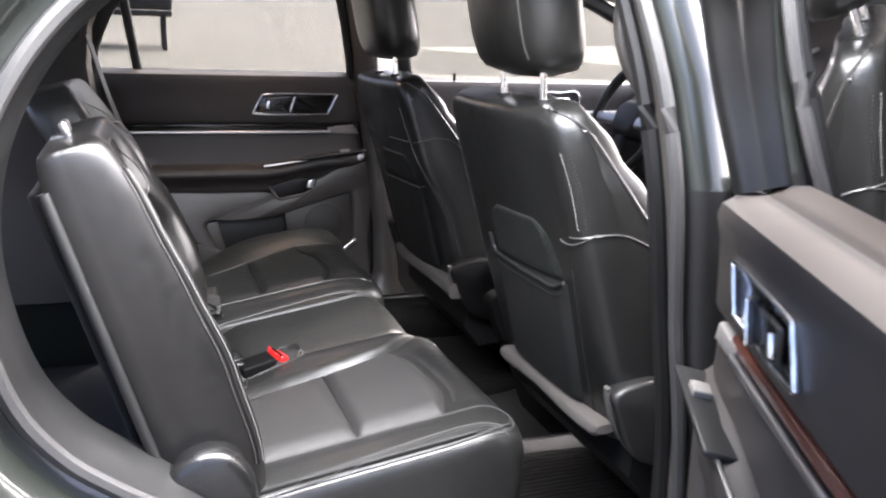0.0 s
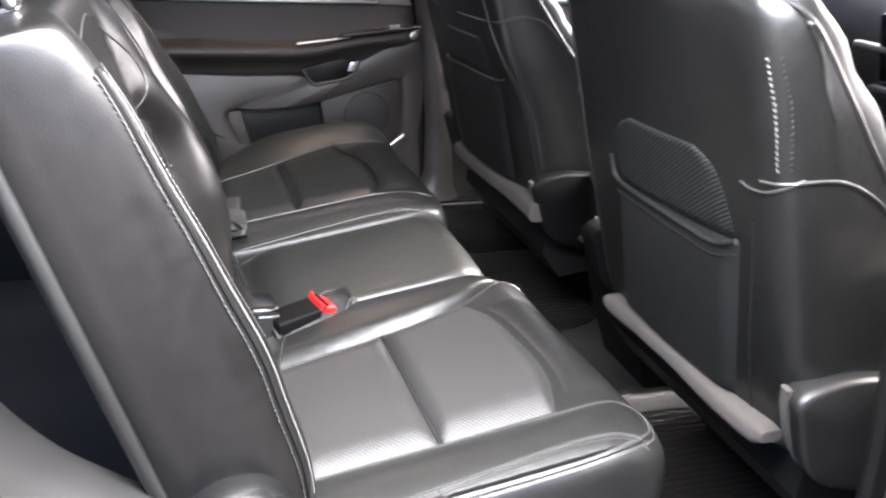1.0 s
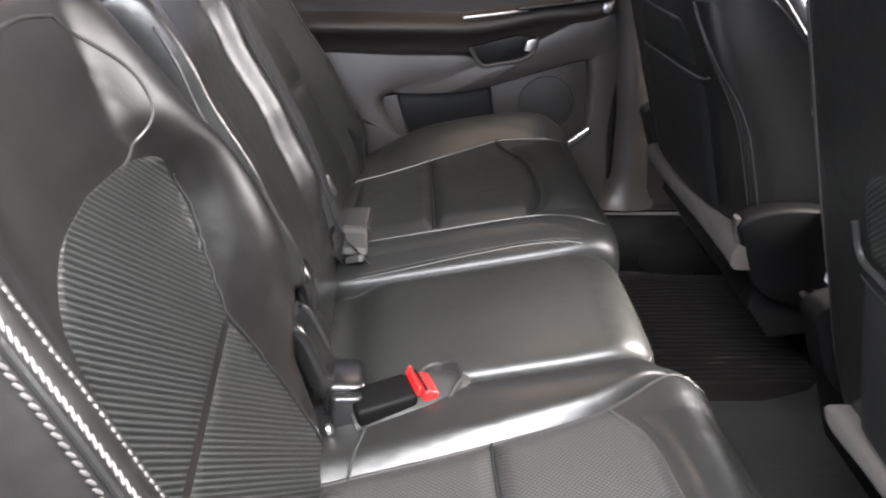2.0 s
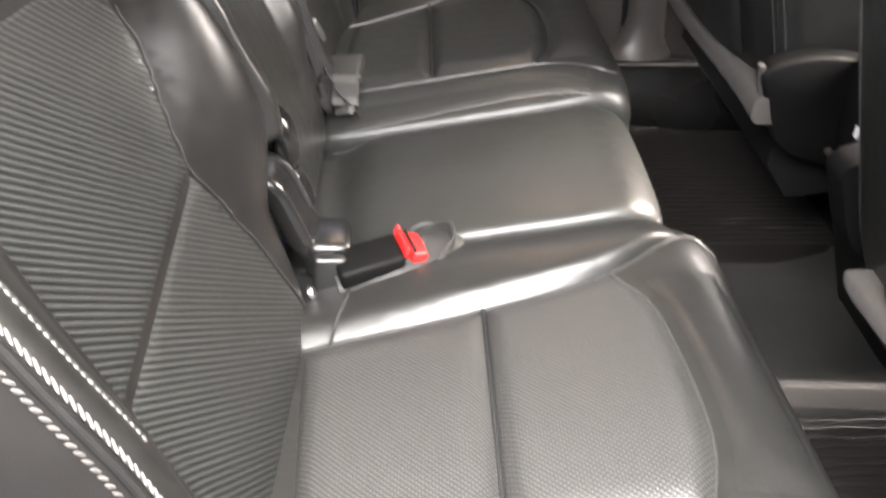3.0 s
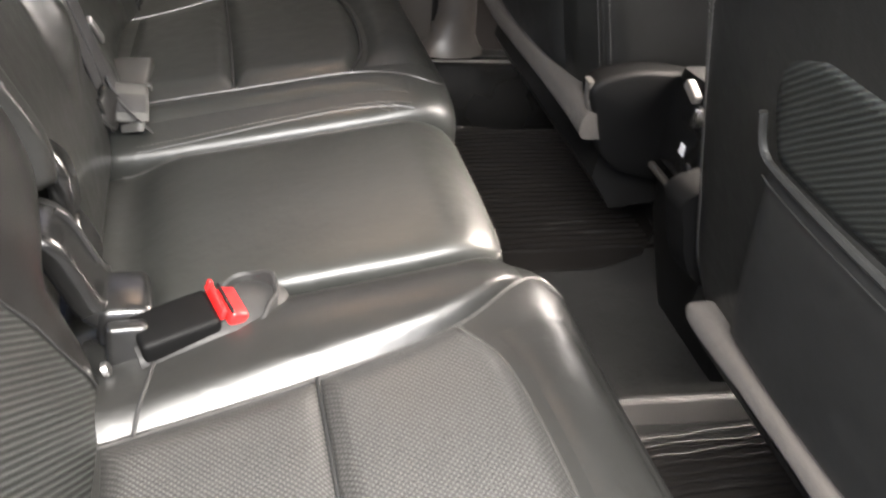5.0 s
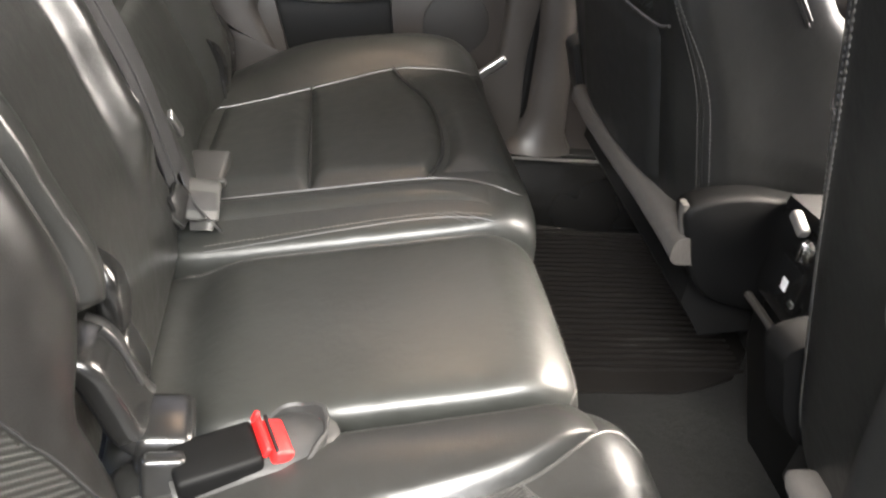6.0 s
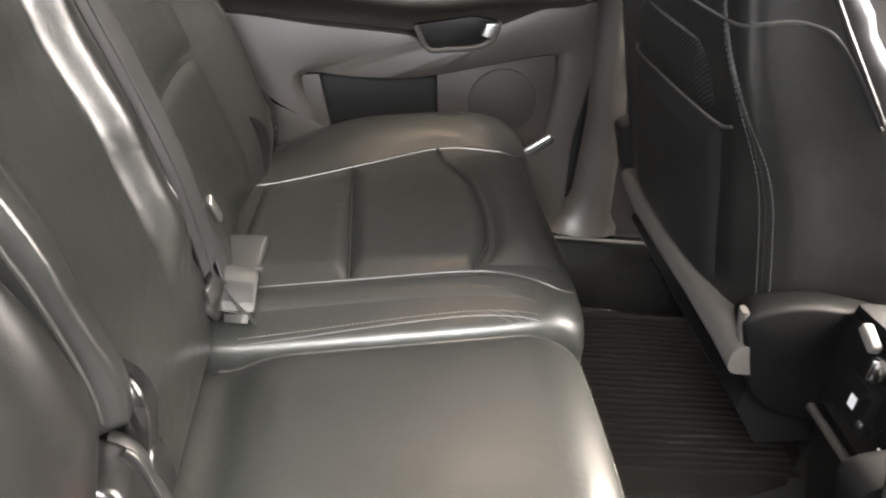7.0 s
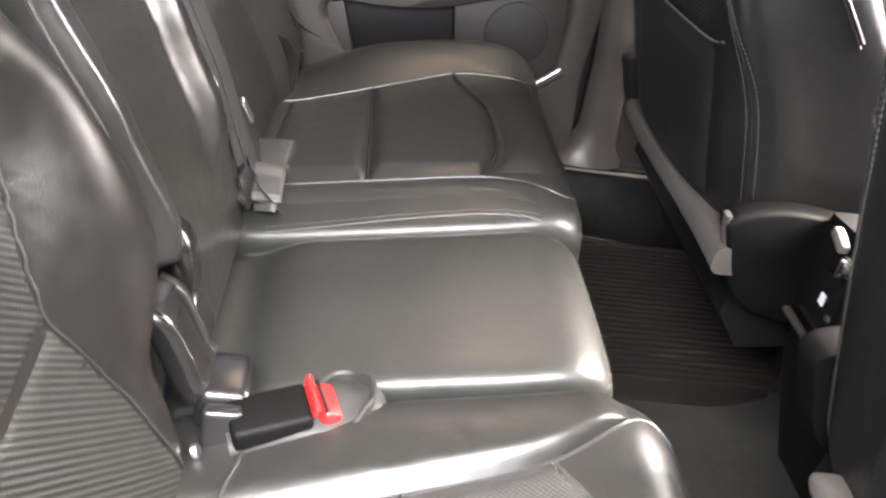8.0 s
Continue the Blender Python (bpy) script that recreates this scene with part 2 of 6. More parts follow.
def thing(name, at=(0, 0, 0), label="", category="", group="", kind=""):
    ob = new(name)
    ob.empty_display_size = 0.05
    ob.location = at
    BASE[ob] = Vector(at)
    return tagged(ob, label, category, group, kind)


def part(name, bm, material, parent=None, label="", smooth=True, kind="", category=""):
    """Links a bmesh, given in world metres, as one mesh object under a thing or a part."""
    bmesh.ops.recalc_face_normals(bm, faces=bm.faces)
    base = BASE.get(parent, Vector((0, 0, 0)))
    bm.transform(Matrix.Translation(-base))
    me = bpy.data.meshes.new(name)
    for f in bm.faces:
        f.smooth = smooth
    bm.to_mesh(me)
    bm.free()
    me.materials.append(material)
    if smooth:
        me.set_sharp_from_angle(angle=radians(40))
    ob = new(name, me)
    ob.parent = parent
    BASE[ob] = base
    return tagged(ob, label, category, "", kind)


def lone(name, bm, material, label, category, group="", kind="", smooth=True):
    ob = part(name, bm, material, None, label, smooth, kind, category)
    return tagged(ob, group=group)


def catmull(pts, n=8, closed=False):
    P = [Vector(p) for p in pts]
    m = len(P)
    out = []
    for i in range(m if closed else m - 1):
        if closed:
            a, b, c, d = P[(i - 1) % m], P[i], P[(i + 1) % m], P[(i + 2) % m]
        else:
            b, c = P[i], P[i + 1]
            a = P[i - 1] if i else b * 2 - c
            d = P[i + 2] if i + 2 < m else c * 2 - b
        for k in range(n):
            t = k / n
            out.append(0.5 * (2 * b + (c - a) * t + (2 * a - 5 * b + 4 * c - d) * t * t + (3 * b - a - 3 * c + d) * t ** 3))
    if not closed:
        out.append(P[-1])
    return out


def resample(pts, step):
    out, carry = [pts[0].copy()], 0.0
    for a, b in zip(pts, pts[1:]):
        d = (b - a).length
        while carry + d >= step and d > 1e-9:
            t = (step - carry) / d
            a = a.lerp(b, t)
            out.append(a.copy())
            d = (b - a).length
            carry = 0.0
        carry += d
    return out


def curve_of(table, t):
    """Smooth value at t from rows (t, value)."""
    if t <= table[0][0]:
        return table[0][1]
    for (a, va), (b, vb) in zip(table, table[1:]):
        if t <= b:
            k = (t - a) / (b - a)
            k = k * k * (3 - 2 * k)
            return va + (vb - va) * k
    return table[-1][1]


def soft_of(table, t, reach=0.02):
    """curve_of, rounded over a short stretch."""
    return sum(curve_of(table, t + reach * k / 4) for k in range(-4, 5)) / 9


def add_loft(bm, rings, cap=True, closed=True):
    vs = [[bm.verts.new(p) for p in r] for r in rings]
    n = len(vs[0])
    for r, s in zip(vs, vs[1:]):
        for i in range(n if closed else n - 1):
            j = (i + 1) % n
            bm.faces.new((r[i], r[j], s[j], s[i]))
    if cap and closed:
        bm.faces.new(vs[0][::-1])
        bm.faces.new(vs[-1])
    return bm


def loft(rings, cap=True, closed=True):
    return add_loft(bmesh.new(), rings, cap, closed)


def add_sweep(bm, path, section, ref=(0, 0, 1), cap=True, closed=False, taper=None):
    """Sweeps a closed 2D section along a path; ref is about the section's second axis."""
    rings, ref = [], Vector(ref)
    m = len(path)
    for i, p in enumerate(path):
        a, b = path[(i - 1) % m if closed else max(i - 1, 0)], path[(i + 1) % m if closed else min(i + 1, m - 1)]
        t = (b - a).normalized()
        r = ref if abs(t.dot(ref)) < 0.97 else ref.orthogonal()
        s = t.cross(r).normalized()
        u = s.cross(t)
        k = taper(i / max(m - 1, 1)) if taper else 1.0
        rings.append([p + s * (x * k) + u * (y * k) for x, y in section])
    if closed:
        rings.append(rings[0])
        vs = [[bm.verts.new(p) for p in r] for r in rings[:-1]]
        vs.append(vs[0])
        n = len(section)
        for r, q in zip(vs, vs[1:]):
            for i in range(n):
                bm.faces.new((r[i], r[(i + 1) % n], q[(i + 1) % n], q[i]))
        return bm
    return add_loft(bm, rings, cap)


def circle(r, n=8, sx=1.0, sy=1.0):
    return [(r * sx * math.cos(2 * math.pi * i / n), r * sy * math.sin(2 * math.pi * i / n)) for i in range(n)]


def oblong(w, h, r, n=3):
    out = []
    for cx, cy, a in ((w / 2 - r, h / 2 - r, 0), (-w / 2 + r, h / 2 - r, 90), (-w / 2 + r, -h / 2 + r, 180), (w / 2 - r, -h / 2 + r, 270)):
        for i in range(n + 1):
            t = radians(a + 90 * i / n)
            out.append((cx + r * math.cos(t), cy + r * math.sin(t)))
    return out


def tube(path, r, n=8, ref=(0, 0, 1), closed=False):
    return add_sweep(bmesh.new(), path, circle(r, n), ref, True, closed)


def ribbon(path, w, h, ref, r=None):
    return add_sweep(bmesh.new(), path, oblong(w, h, r or h * 0.45, 2), ref)


def box(c, size, bev=0.004, m=None, seg=3):
    bm = bmesh.new()
    bmesh.ops.create_cube(bm, size=1.0)
    bm.transform(Matrix.Diagonal((*size, 1)))
    if bev:
        bmesh.ops.bevel(bm, geom=list(bm.edges), offset=bev, segments=seg, profile=0.5, affect="EDGES")
    bm.transform(Matrix.Translation(c) @ (m or Matrix()))
    return bm


def plate(outline, depth, m, bev=0.003, seg=2):
    """A flat shape of a 2D outline, depth thick behind its front, with a rounded front edge; m carries it to its place."""
    bm = bmesh.new()
    front = bm.faces.new([bm.verts.new((x, y, 0)) for x, y in outline])
    if front.normal.z < 0:
        front.normal_flip()
    ext = bmesh.ops.extrude_face_region(bm, geom=[front])
    low = [v for v in ext["geom"] if isinstance(v, bmesh.types.BMVert)]
    bmesh.ops.translate(bm, verts=low, vec=(0, 0, -depth))
    bm.normal_update()
    if bev:
        rim = [e for e in bm.edges if all(abs(v.co.z) < 1e-7 for v in e.verts)]
        bmesh.ops.bevel(bm, geom=rim, offset=bev, segments=seg, profile=0.5, affect="EDGES")
    bm.transform(m)
    return bm


def joined(*bms):
    out = bms[0]
    for b in bms[1:]:
        me = bpy.data.meshes.new("tmp")
        b.to_mesh(me)
        b.free()
        out.from_mesh(me)
        bpy.data.meshes.remove(me)
    return out


def axes(o, x, y):
    """A matrix with its origin at o, whose x and y axes are those given."""
    x, y = Vector(x).normalized(), Vector(y)
    z = x.cross(y).normalized()
    y = z.cross(x)
    return Matrix(((x.x, y.x, z.x, o[0]), (x.y, y.y, z.y, o[1]), (x.z, y.z, z.z, o[2]), (0, 0, 0, 1)))


class Drape:
    """Lays curves and panels on a body: to3(a, b) gives a start point over the body, way the direction to it."""

    def __init__(self, bm, to3, way):
        bm.normal_update()
        self.tree, self.to3, self.way = BVHTree.FromBMesh(bm), to3, Vector(way).normalized()

    def at(self, a, b):
        p = self.to3(a, b)
        hit = self.tree.ray_cast(p, self.way)
        if hit[0] is None:
            near = self.tree.find_nearest(p)
            return near[0], -self.way
        nrm = hit[1] if hit[1].dot(self.way) < 0 else -hit[1]
        return hit[0], nrm

    def line(self, pts, lift=0.0, n=8):
        out = []
        for p in catmull([(*q, 0) for q in pts], n):
            c, nrm = self.at(p.x, p.y)
            out.append(c + nrm * lift)
        return out

    def panel(self, left, right, puff, nu=22, nv=22, sink=0.004, soft=0.16, tuck=(1, 1, 1, 1)):
        """A padded panel between two curves (lists of points in the body's plane)."""
        L, R = catmull([(*q, 0) for q in left], 8), catmull([(*q, 0) for q in right], 8)

        def along(c, t):
            x = t * (len(c) - 1)
            i = min(int(x), len(c) - 2)
            return c[i].lerp(c[i + 1], x - i)

        rows = []
        for j in range(nv + 1):
            t = j / nv
            a, b = along(L, t), along(R, t)
            row = []
            for i in range(nu + 1):
                s = i / nu
                q = a.lerp(b, s)
                c, nrm = self.at(q.x, q.y)
                e = min(s if tuck[0] else 1, (1 - s) if tuck[1] else 1, t if tuck[2] else 1, (1 - t) if tuck[3] else 1) / soft
                e = min(e, 1.0)
                e = math.sin(e * math.pi / 2)
                row.append(c + nrm * (-sink + (puff + sink) * e))
            rows.append(row)
        bm = bmesh.new()
        vs = [[bm.verts.new(p) for p in r] for r in rows]
        for j in range(nv):
            for i in range(nu):
                bm.faces.new((vs[j][i], vs[j][i + 1], vs[j + 1][i + 1], vs[j + 1][i]))
        # a turned-down rim, so that the panel has thickness
        rim = [vs[0][i] for i in range(nu + 1)] + [vs[j][nu] for j in range(1, nv + 1)] + [vs[nv][i] for i in range(nu - 1, -1, -1)] + [vs[j][0] for j in range(nv - 1, 0, -1)]
        low = [bm.verts.new(v.co + self.way * 0.006) for v in rim]
        for i in range(len(rim)):
            k = (i + 1) % len(rim)
            bm.faces.new((rim[i], low[i], low[k], rim[k]))
        return bm

    def stitches(self, pts, length=0.0055, gap=0.0025, r=0.0011, lift=0.0008, n=10, slant=0.0):
        path = resample(self.line(pts, lift, n), length + gap)
        return stitch_row(path, length, r, self.way, slant)


def stitch_row(path, length, r, way, slant=0.0):
    bm = bmesh.new()
    for a, b in zip(path, path[1:]):
        t = (b - a).normalized()
        s = t.cross(way).normalized()
        u = s.cross(t)
        q = (t + s * slant).normalized()
        c = a + t * length * 0.5
        ends = []
        for k, w in ((-0.5, 0.5), (-0.25, 1.0), (0.25, 1.0), (0.5, 0.5)):
            o = c + q * length * k
            ends.append([o + s * x * w + u * y * w for x, y in circle(r, 5)])
        add_loft(bm, ends)
    return bm

# ---- ground and distance ----
def land(y):
    """Height of the ground: level round the car, then a field that rises gently."""
    return -0.55 + 0.085 * min(max(y - 7.0, 0.0), 50.0) + 0.03 * max(y - 57.0, 0.0)


ys = [-400.0, -60.0, -12.0, 0.0, 5.0, 6.5, 7.5, 9.0, 12.0, 18.0, 26.0, 36.0, 48.0, 57.0, 70.0, 100.0, 180.0, 400.0]
g = loft([[Vector((x, y, land(y))) for x in (-400.0, -60.0, -20.0, 0.0, 20.0, 60.0, 400.0)] for y in ys], closed=False)
lone("ground", g, GROUND, "pale dry grass and gravel around the parked car", "ground", kind="structure")
# added dark sheet, out of view, cuts light bounced up from the ground
lot = loft([[Vector((x, y, z)) for x in (-30.0, -8.0, 8.0, 30.0)] for y, z in ((-24.0, -0.58), (-23.9, -0.53), (0.0, -0.53), (6.4, -0.53), (6.5, -0.58))], closed=False)
lone("pavement", lot, UNSEEN_DARK, "dark sheet added under the car, unseen, to cut bounced light", "pavement", kind="structure")
strip = loft([[Vector((x, y, land(y) + h)) for x in (3.0, 10.0, 20.0, 44.0)] for y, h in ((9.5, -0.04), (9.6, 0.03), (12.0, 0.03), (15.4, 0.03), (15.5, -0.04))], closed=False)
lone("road", strip, ASPHALT, "pale grey asphalt strip beyond the car", "road", kind="structure")


def far_trailer(x, y):
    h = land(y) + 0.55
    t = thing("utility_trailer", (x, y, h - 0.55), "small dark utility trailer standing on the dry grass", "trailer")
    part("bed", box((x, y, h + 0.25), (2.6, 1.3, 0.12), 0.02), PLASTIC, t)
    for dy in (-0.62, 0.62):
        part("side_rail", box((x, y + dy, h + 0.5), (2.6, 0.05, 0.3), 0.01), PLASTIC, t)
    for dx in (-1.1, 1.1):
        for dy in (-0.5, 0.5):
            part("leg", box((x + dx, y + dy, h - 0.19), (0.12, 0.12, 0.84), 0.01), PLASTIC, t)


far_trailer(-1.2, 20.5)


def far_post(x, y):
    h = land(y) + 0.55
    t = thing("fence_post", (x, y, h - 0.55), "weathered timber fence post in the dry grass", "fence post", "fence posts")
    part("post", box((x, y, h + 0.02), (0.14, 0.14, 1.26), 0.02), BARK, t)


for i in range(9):
    far_post(9.0 + 2.4 * i, 21.0 + 0.3 * (i % 2))


def far_bush(x, y, r, seed):
    rng = random.Random(seed)
    h = land(y)
    t = thing("bush", (x, y, h), "grey-green bush at the far edge of the field", "bush", "bushes")
    bm = bmesh.new()
    for _ in range(900):
        d = Vector((rng.gauss(0, 1), rng.gauss(0, 1), rng.gauss(0, 1))).normalized() * r * rng.uniform(0.55, 1.05)
        c = Vector((x, y, h + r * 0.75)) + Vector((d.x * 1.3, d.y, max(d.z * 0.85, -r * 0.7)))
        a, b = Vector((rng.gauss(0, 1), rng.gauss(0, 1), rng.gauss(0, 1))).normalized() * 0.13, Vector((rng.gauss(0, 1), rng.gauss(0, 1), rng.gauss(0, 1))).normalized() * 0.08
        bm.faces.new([bm.verts.new(c + q) for q in (a, b, -a, -b)])
    part("crown", bm, LEAVES, t, smooth=False, kind="stuff")
    part("stem", tube([Vector((x, y, h - 0.1)), Vector((x, y, h + 0.25 + r * 0.4))], 0.06), BARK, t)


for i, (bx, by, br) in enumerate(((-14, 92, 1.6), (-5, 96, 2.0), (6, 94, 1.5), (16, 98, 2.2), (28, 95, 1.8), (44, 97, 2.4))):
    far_bush(bx, by, br, i)

# ---- cabin shell ----
bm = loft([[Vector((x, y, z)) for x in (-1.9, 2.0)] for y, z in ((-0.80, -0.014), (-0.30, -0.014), (-0.17, -0.004), (-0.08, 0.012), (0.1, 0.012), (0.19, -0.004), (0.3, -0.014), (0.80, -0.014))], closed=False)
b2 = loft([[Vector((x, y, z)) for x in (-1.9, 2.0)] for y, z in ((-0.80, -0.10), (0.80, -0.10))], closed=False)
lone("floor", joined(bm, b2), CARPET, "charcoal loop carpet over the car's floor", "floor", kind="structure")



def roof_strip(x0, x1, y0, y1, low, high):
    """A piece of the arched roof between two heights above the arch."""
    rings = []
    for i in range(7):
        x = x0 + (x1 - x0) * i / 6
        zt = 1.24 + 0.03 * math.sin(math.pi * min(max((x + 1.9) / 2.9, 0), 1)) - 0.2 * max(x - 0.45, 0)
        ys = [y0 + (y1 - y0) * k / 8 for k in range(9)]
        rings.append([Vector((x, y, zt + low - 0.10 * abs(y / 0.74) ** 3)) for y in ys] + [Vector((x, y, zt + high - 0.10 * abs(y / 0.74) ** 3)) for y in ys[::-1]])
    return loft(rings)


lone("ceiling", roof_strip(-1.9, 0.72, -0.72, 0.72, 0.0, 0.03), HEADLINER, "pale grey fabric headliner under the roof", "ceiling", kind="structure")
lone("roof", roof_strip(-1.92, 0.74, -0.76, 0.76, 0.034, 0.06), PAINT, "dark green painted car roof", "roof", kind="structure")
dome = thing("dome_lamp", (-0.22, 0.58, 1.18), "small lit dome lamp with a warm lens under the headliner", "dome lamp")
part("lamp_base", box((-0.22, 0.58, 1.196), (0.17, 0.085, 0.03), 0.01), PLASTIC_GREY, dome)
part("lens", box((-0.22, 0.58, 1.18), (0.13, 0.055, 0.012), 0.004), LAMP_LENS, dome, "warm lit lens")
lone("wall_rear", box((-1.86, 0, 0.2), (0.08, 1.7, 0.75), 0.02), DOOR_SOFT, "charcoal cargo wall behind the rear seats", "wall", kind="structure")
lone("wall_front", box((1.62, 0, 0.25), (0.08, 1.7, 0.8), 0.02), PLASTIC, "dark bulkhead in front of the footwells", "wall", kind="structure")


def sill(y, sign, n):
    s = [(-0.05, -0.012), (-0.045, 0.06), (-0.022, 0.10), (-0.008, 0.128), (0.0, 0.138), (0.010, 0.142), (0.068, 0.142), (0.076, 0.150), (0.10, 0.150), (0.11, 0.08), (0.11, -0.16), (0.0, -0.16)]
    rings = [[Vector((x, y + sign * a, b)) for a, b in s] for x in (-0.62, -0.3, 0.0, 0.3, 0.7, 1.5)]
    t = thing(f"trim_{n}", (0, y, 0), "black plastic door sill with a stepped scuff plate", "door sill", kind="structure")
    part("sill", loft(rings), PLASTIC_SHINY, t)
    part("scuff_plate", box((0.3, y + sign * 0.038, 0.1425), (0.75, 0.045, 0.004), 0.0015), PLASTIC, t)
    # pale tubes paint the bright highlights along both sill edges
    part("edge_highlight", tube([Vector((x, y + sign * 0.001, 0.138)) for x in (-0.6, 0.0, 0.7, 1.5)], 0.0035, 8), PLASTIC_GREY, t, "pale strip painted in for the edge highlight")
    part("edge_highlight", tube([Vector((x, y + sign * 0.073, 0.147)) for x in (-0.6, 0.0, 0.7, 1.5)], 0.003, 8), PLASTIC_GREY, t, "pale strip painted in for the edge highlight")
    return t


sill(0.79, 1, 1)
sill(-0.79, -1, 2)


def pillar(sign, n, dx):
    """Trim of the pillar between the doors: leans back towards the roof and flares at its foot."""
    rows = [(0.156, 0.186, 0.080, 0.036), (0.168, 0.192, 0.066, 0.033), (0.192, 0.198, 0.050, 0.029), (0.24, 0.203, 0.041, 0.027), (0.4, 0.194, 0.036, 0.026), (0.6, 0.165, 0.034, 0.026),
            (0.80, 0.145, 0.043, 0.028), (0.95, 0.125, 0.043, 0.028), (1.10, 0.09, 0.04, 0.028), (1.2, 0.06, 0.045, 0.028)]
    rows = [(z, x + dx, w * (1.08 if sign > 0 else 1.0), d) for z, x, w, d in rows]
    rings = []
    for z, x, w, d in rows:
        y = sign * (0.835 if z < 0.85 else 0.835 - (z - 0.85) * 0.28)
        rings.append([Vector((x + a * w, y - sign * (b * d * 2), z)) for a, b in ((-1, -0.4), (-1, 0.2), (-0.9, 0.62), (-0.55, 0.9), (0, 1.0), (0.55, 0.92), (0.9, 0.65), (1, 0.2), (1, -0.4))])
    t = thing(f"trim_{n}", (0.2, sign * 0.84, 0.1), "charcoal plastic trim of the pillar between the doors", "pillar", kind="structure")
    part("pillar_trim", loft(rings), TRIM_GREY, t)
    # painted outside of the pillar
    rings = []
    for z, x, w, d in rows:
        y = sign * (0.868 if z < 0.85 else 0.868 - (z - 0.85) * 0.28)
        rings.append([Vector((x + 0.005 + a * 0.038, y + sign * b * 0.03, z)) for a, b in ((-1, -0.8), (-1, 0.0), (-0.92, 0.4), (-0.7, 0.72), (-0.38, 0.93), (0, 1.0), (0.38, 0.93), (0.7, 0.72), (0.92, 0.4), (1, 0.0), (1, -0.8))])
    part("lower_jamb", loft(rings[:7]), PLASTIC, t)
    part("outer_pillar", loft(rings[6:]), PAINT, t)
    seal = catmull([Vector((x - 0.048, sign * ((0.872 if z < 0.85 else 0.872 - (z - 0.85) * 0.28)), z)) for z, x, w, d in rows], 4)
    part("door_seal", tube(seal, 0.011, 8), SEAL, t)
    # black tube puts the shade of the door gap into colour
    gap = catmull([Vector((x - w - 0.008, sign * (0.822 if z < 0.85 else 0.822 - (z - 0.85) * 0.28), z)) for z, x, w, d in rows[2:]], 4)
    part("gap_shade", tube(gap, 0.014, 8), BLACK, t, "black strip for the shade in the door gap")
    return t


pillar(1, 3, -0.018)
near_pillar = pillar(-1, 4, 0.055)

# grab handle on the near pillar
gh = thing("grab_handle", (0.2, -0.74, 0.9), "grey plastic grab handle fixed to the door pillar", "grab handle")
hp = catmull([Vector(p) for p in ((0.232, -0.775, 0.868), (0.205, -0.745, 0.885), (0.17, -0.722, 0.935), (0.142, -0.712, 0.995), (0.142, -0.700, 1.06), (0.165, -0.70, 1.11), (0.2, -0.70, 1.14))], 6)
part("handle", add_sweep(bmesh.new(), hp, oblong(0.022, 0.022, 0.009, 3), (0, 1, 0)), TRIM_GREY, gh)
part("end_cap", box((0.236, -0.778, 0.862), (0.045, 0.03, 0.035), 0.01), TRIM_GREY, gh)

# rear quarter round the near door opening
opening = [(0.2, 0.09), (0.0, 0.085), (-0.25, 0.10), (-0.40, 0.24), (-0.50, 0.352), (-0.605, 0.428), (-0.663, 0.478), (-0.708, 0.545), (-0.735, 0.64), (-0.742, 0.74), (-0.722, 0.85), (-0.676, 0.944), (-0.61, 1.022), (-0.52, 1.09), (-0.40, 1.14), (-0.1, 1.17), (0.07, 1.165)]
op = catmull([(x, 0, z) for x, z in opening], 5)


def lip(off, y):
    out = []
    for i, p in enumerate(op):
        a, b = op[max(i - 1, 0)], op[min(i + 1, len(op) - 1)]
        t = (b - a).normalized()
        nrm = Vector((t.z, 0, -t.x))
        q = p - nrm * off
        yy = y if q.z < 0.8 else y + (q.z - 0.8) * 0.28 * (1 if y < 0 else -1)
        out.append(Vector((q.x, yy, q.z)))
    return out


bs = thing("wall_right", (-0.6, -0.85, 0.3), "dark green painted rear quarter round the open doorway", "car body", kind="structure")
part("inner_trim", loft([lip(-0.004, -0.70), lip(0.0, -0.765), lip(0.016, -0.79), lip(0.016, -0.80)], closed=False), PLASTIC, bs)
part("painted_flange", loft([lip(0.012, -0.795), lip(0.03, -0.80), lip(0.05, -0.812), lip(0.058, -0.85), lip(0.075, -0.872), lip(0.10, -0.885), lip(0.112, -0.93), lip(0.13, -0.945), lip(0.24, -0.952), lip(0.5, -0.955)], closed=False), PAINT, bs)
part("door_seal", tube(lip(0.02, -0.806), 0.012, 8, (0, 1, 0)), SEAL, bs)
part("striker", joined(box((-0.765, -0.872, 0.545), (0.05, 0.012, 0.05), 0.003), tube(catmull([Vector(p) for p in ((-0.75, -0.875, 0.565), (-0.75, -0.90, 0.565), (-0.75, -0.90, 0.525), (-0.75, -0.875, 0.525))], 4), 0.005)), STEEL, bs, "bare steel door striker")

# far rear corner: pillar behind the closed door
cp = thing("trim_5", (-0.78, 0.76, 0.5), "charcoal plastic trim of the rear pillar with a round belt cap", "pillar", kind="structure")
rings = []
for z, x0, x1, y in ((0.2, -1.3, -0.62, 0.79), (0.5, -1.3, -0.66, 0.79), (0.78, -1.3, -0.69, 0.78), (0.9, -1.25, -0.70, 0.755), (1.0, -1.2, -0.69, 0.725), (1.1, -1.15, -0.65, 0.695), (1.2, -1.1, -0.58, 0.66)):
    rings.append([Vector((x0, y + 0.08, z)), Vector((x0, y, z)), Vector((x0 + 0.1, y - 0.02, z)), Vector((x1 - 0.06, y - 0.02, z)), Vector((x1 - 0.01, y - 0.008, z)), Vector((x1, y + 0.02, z)), Vector((x1, y + 0.08, z))])
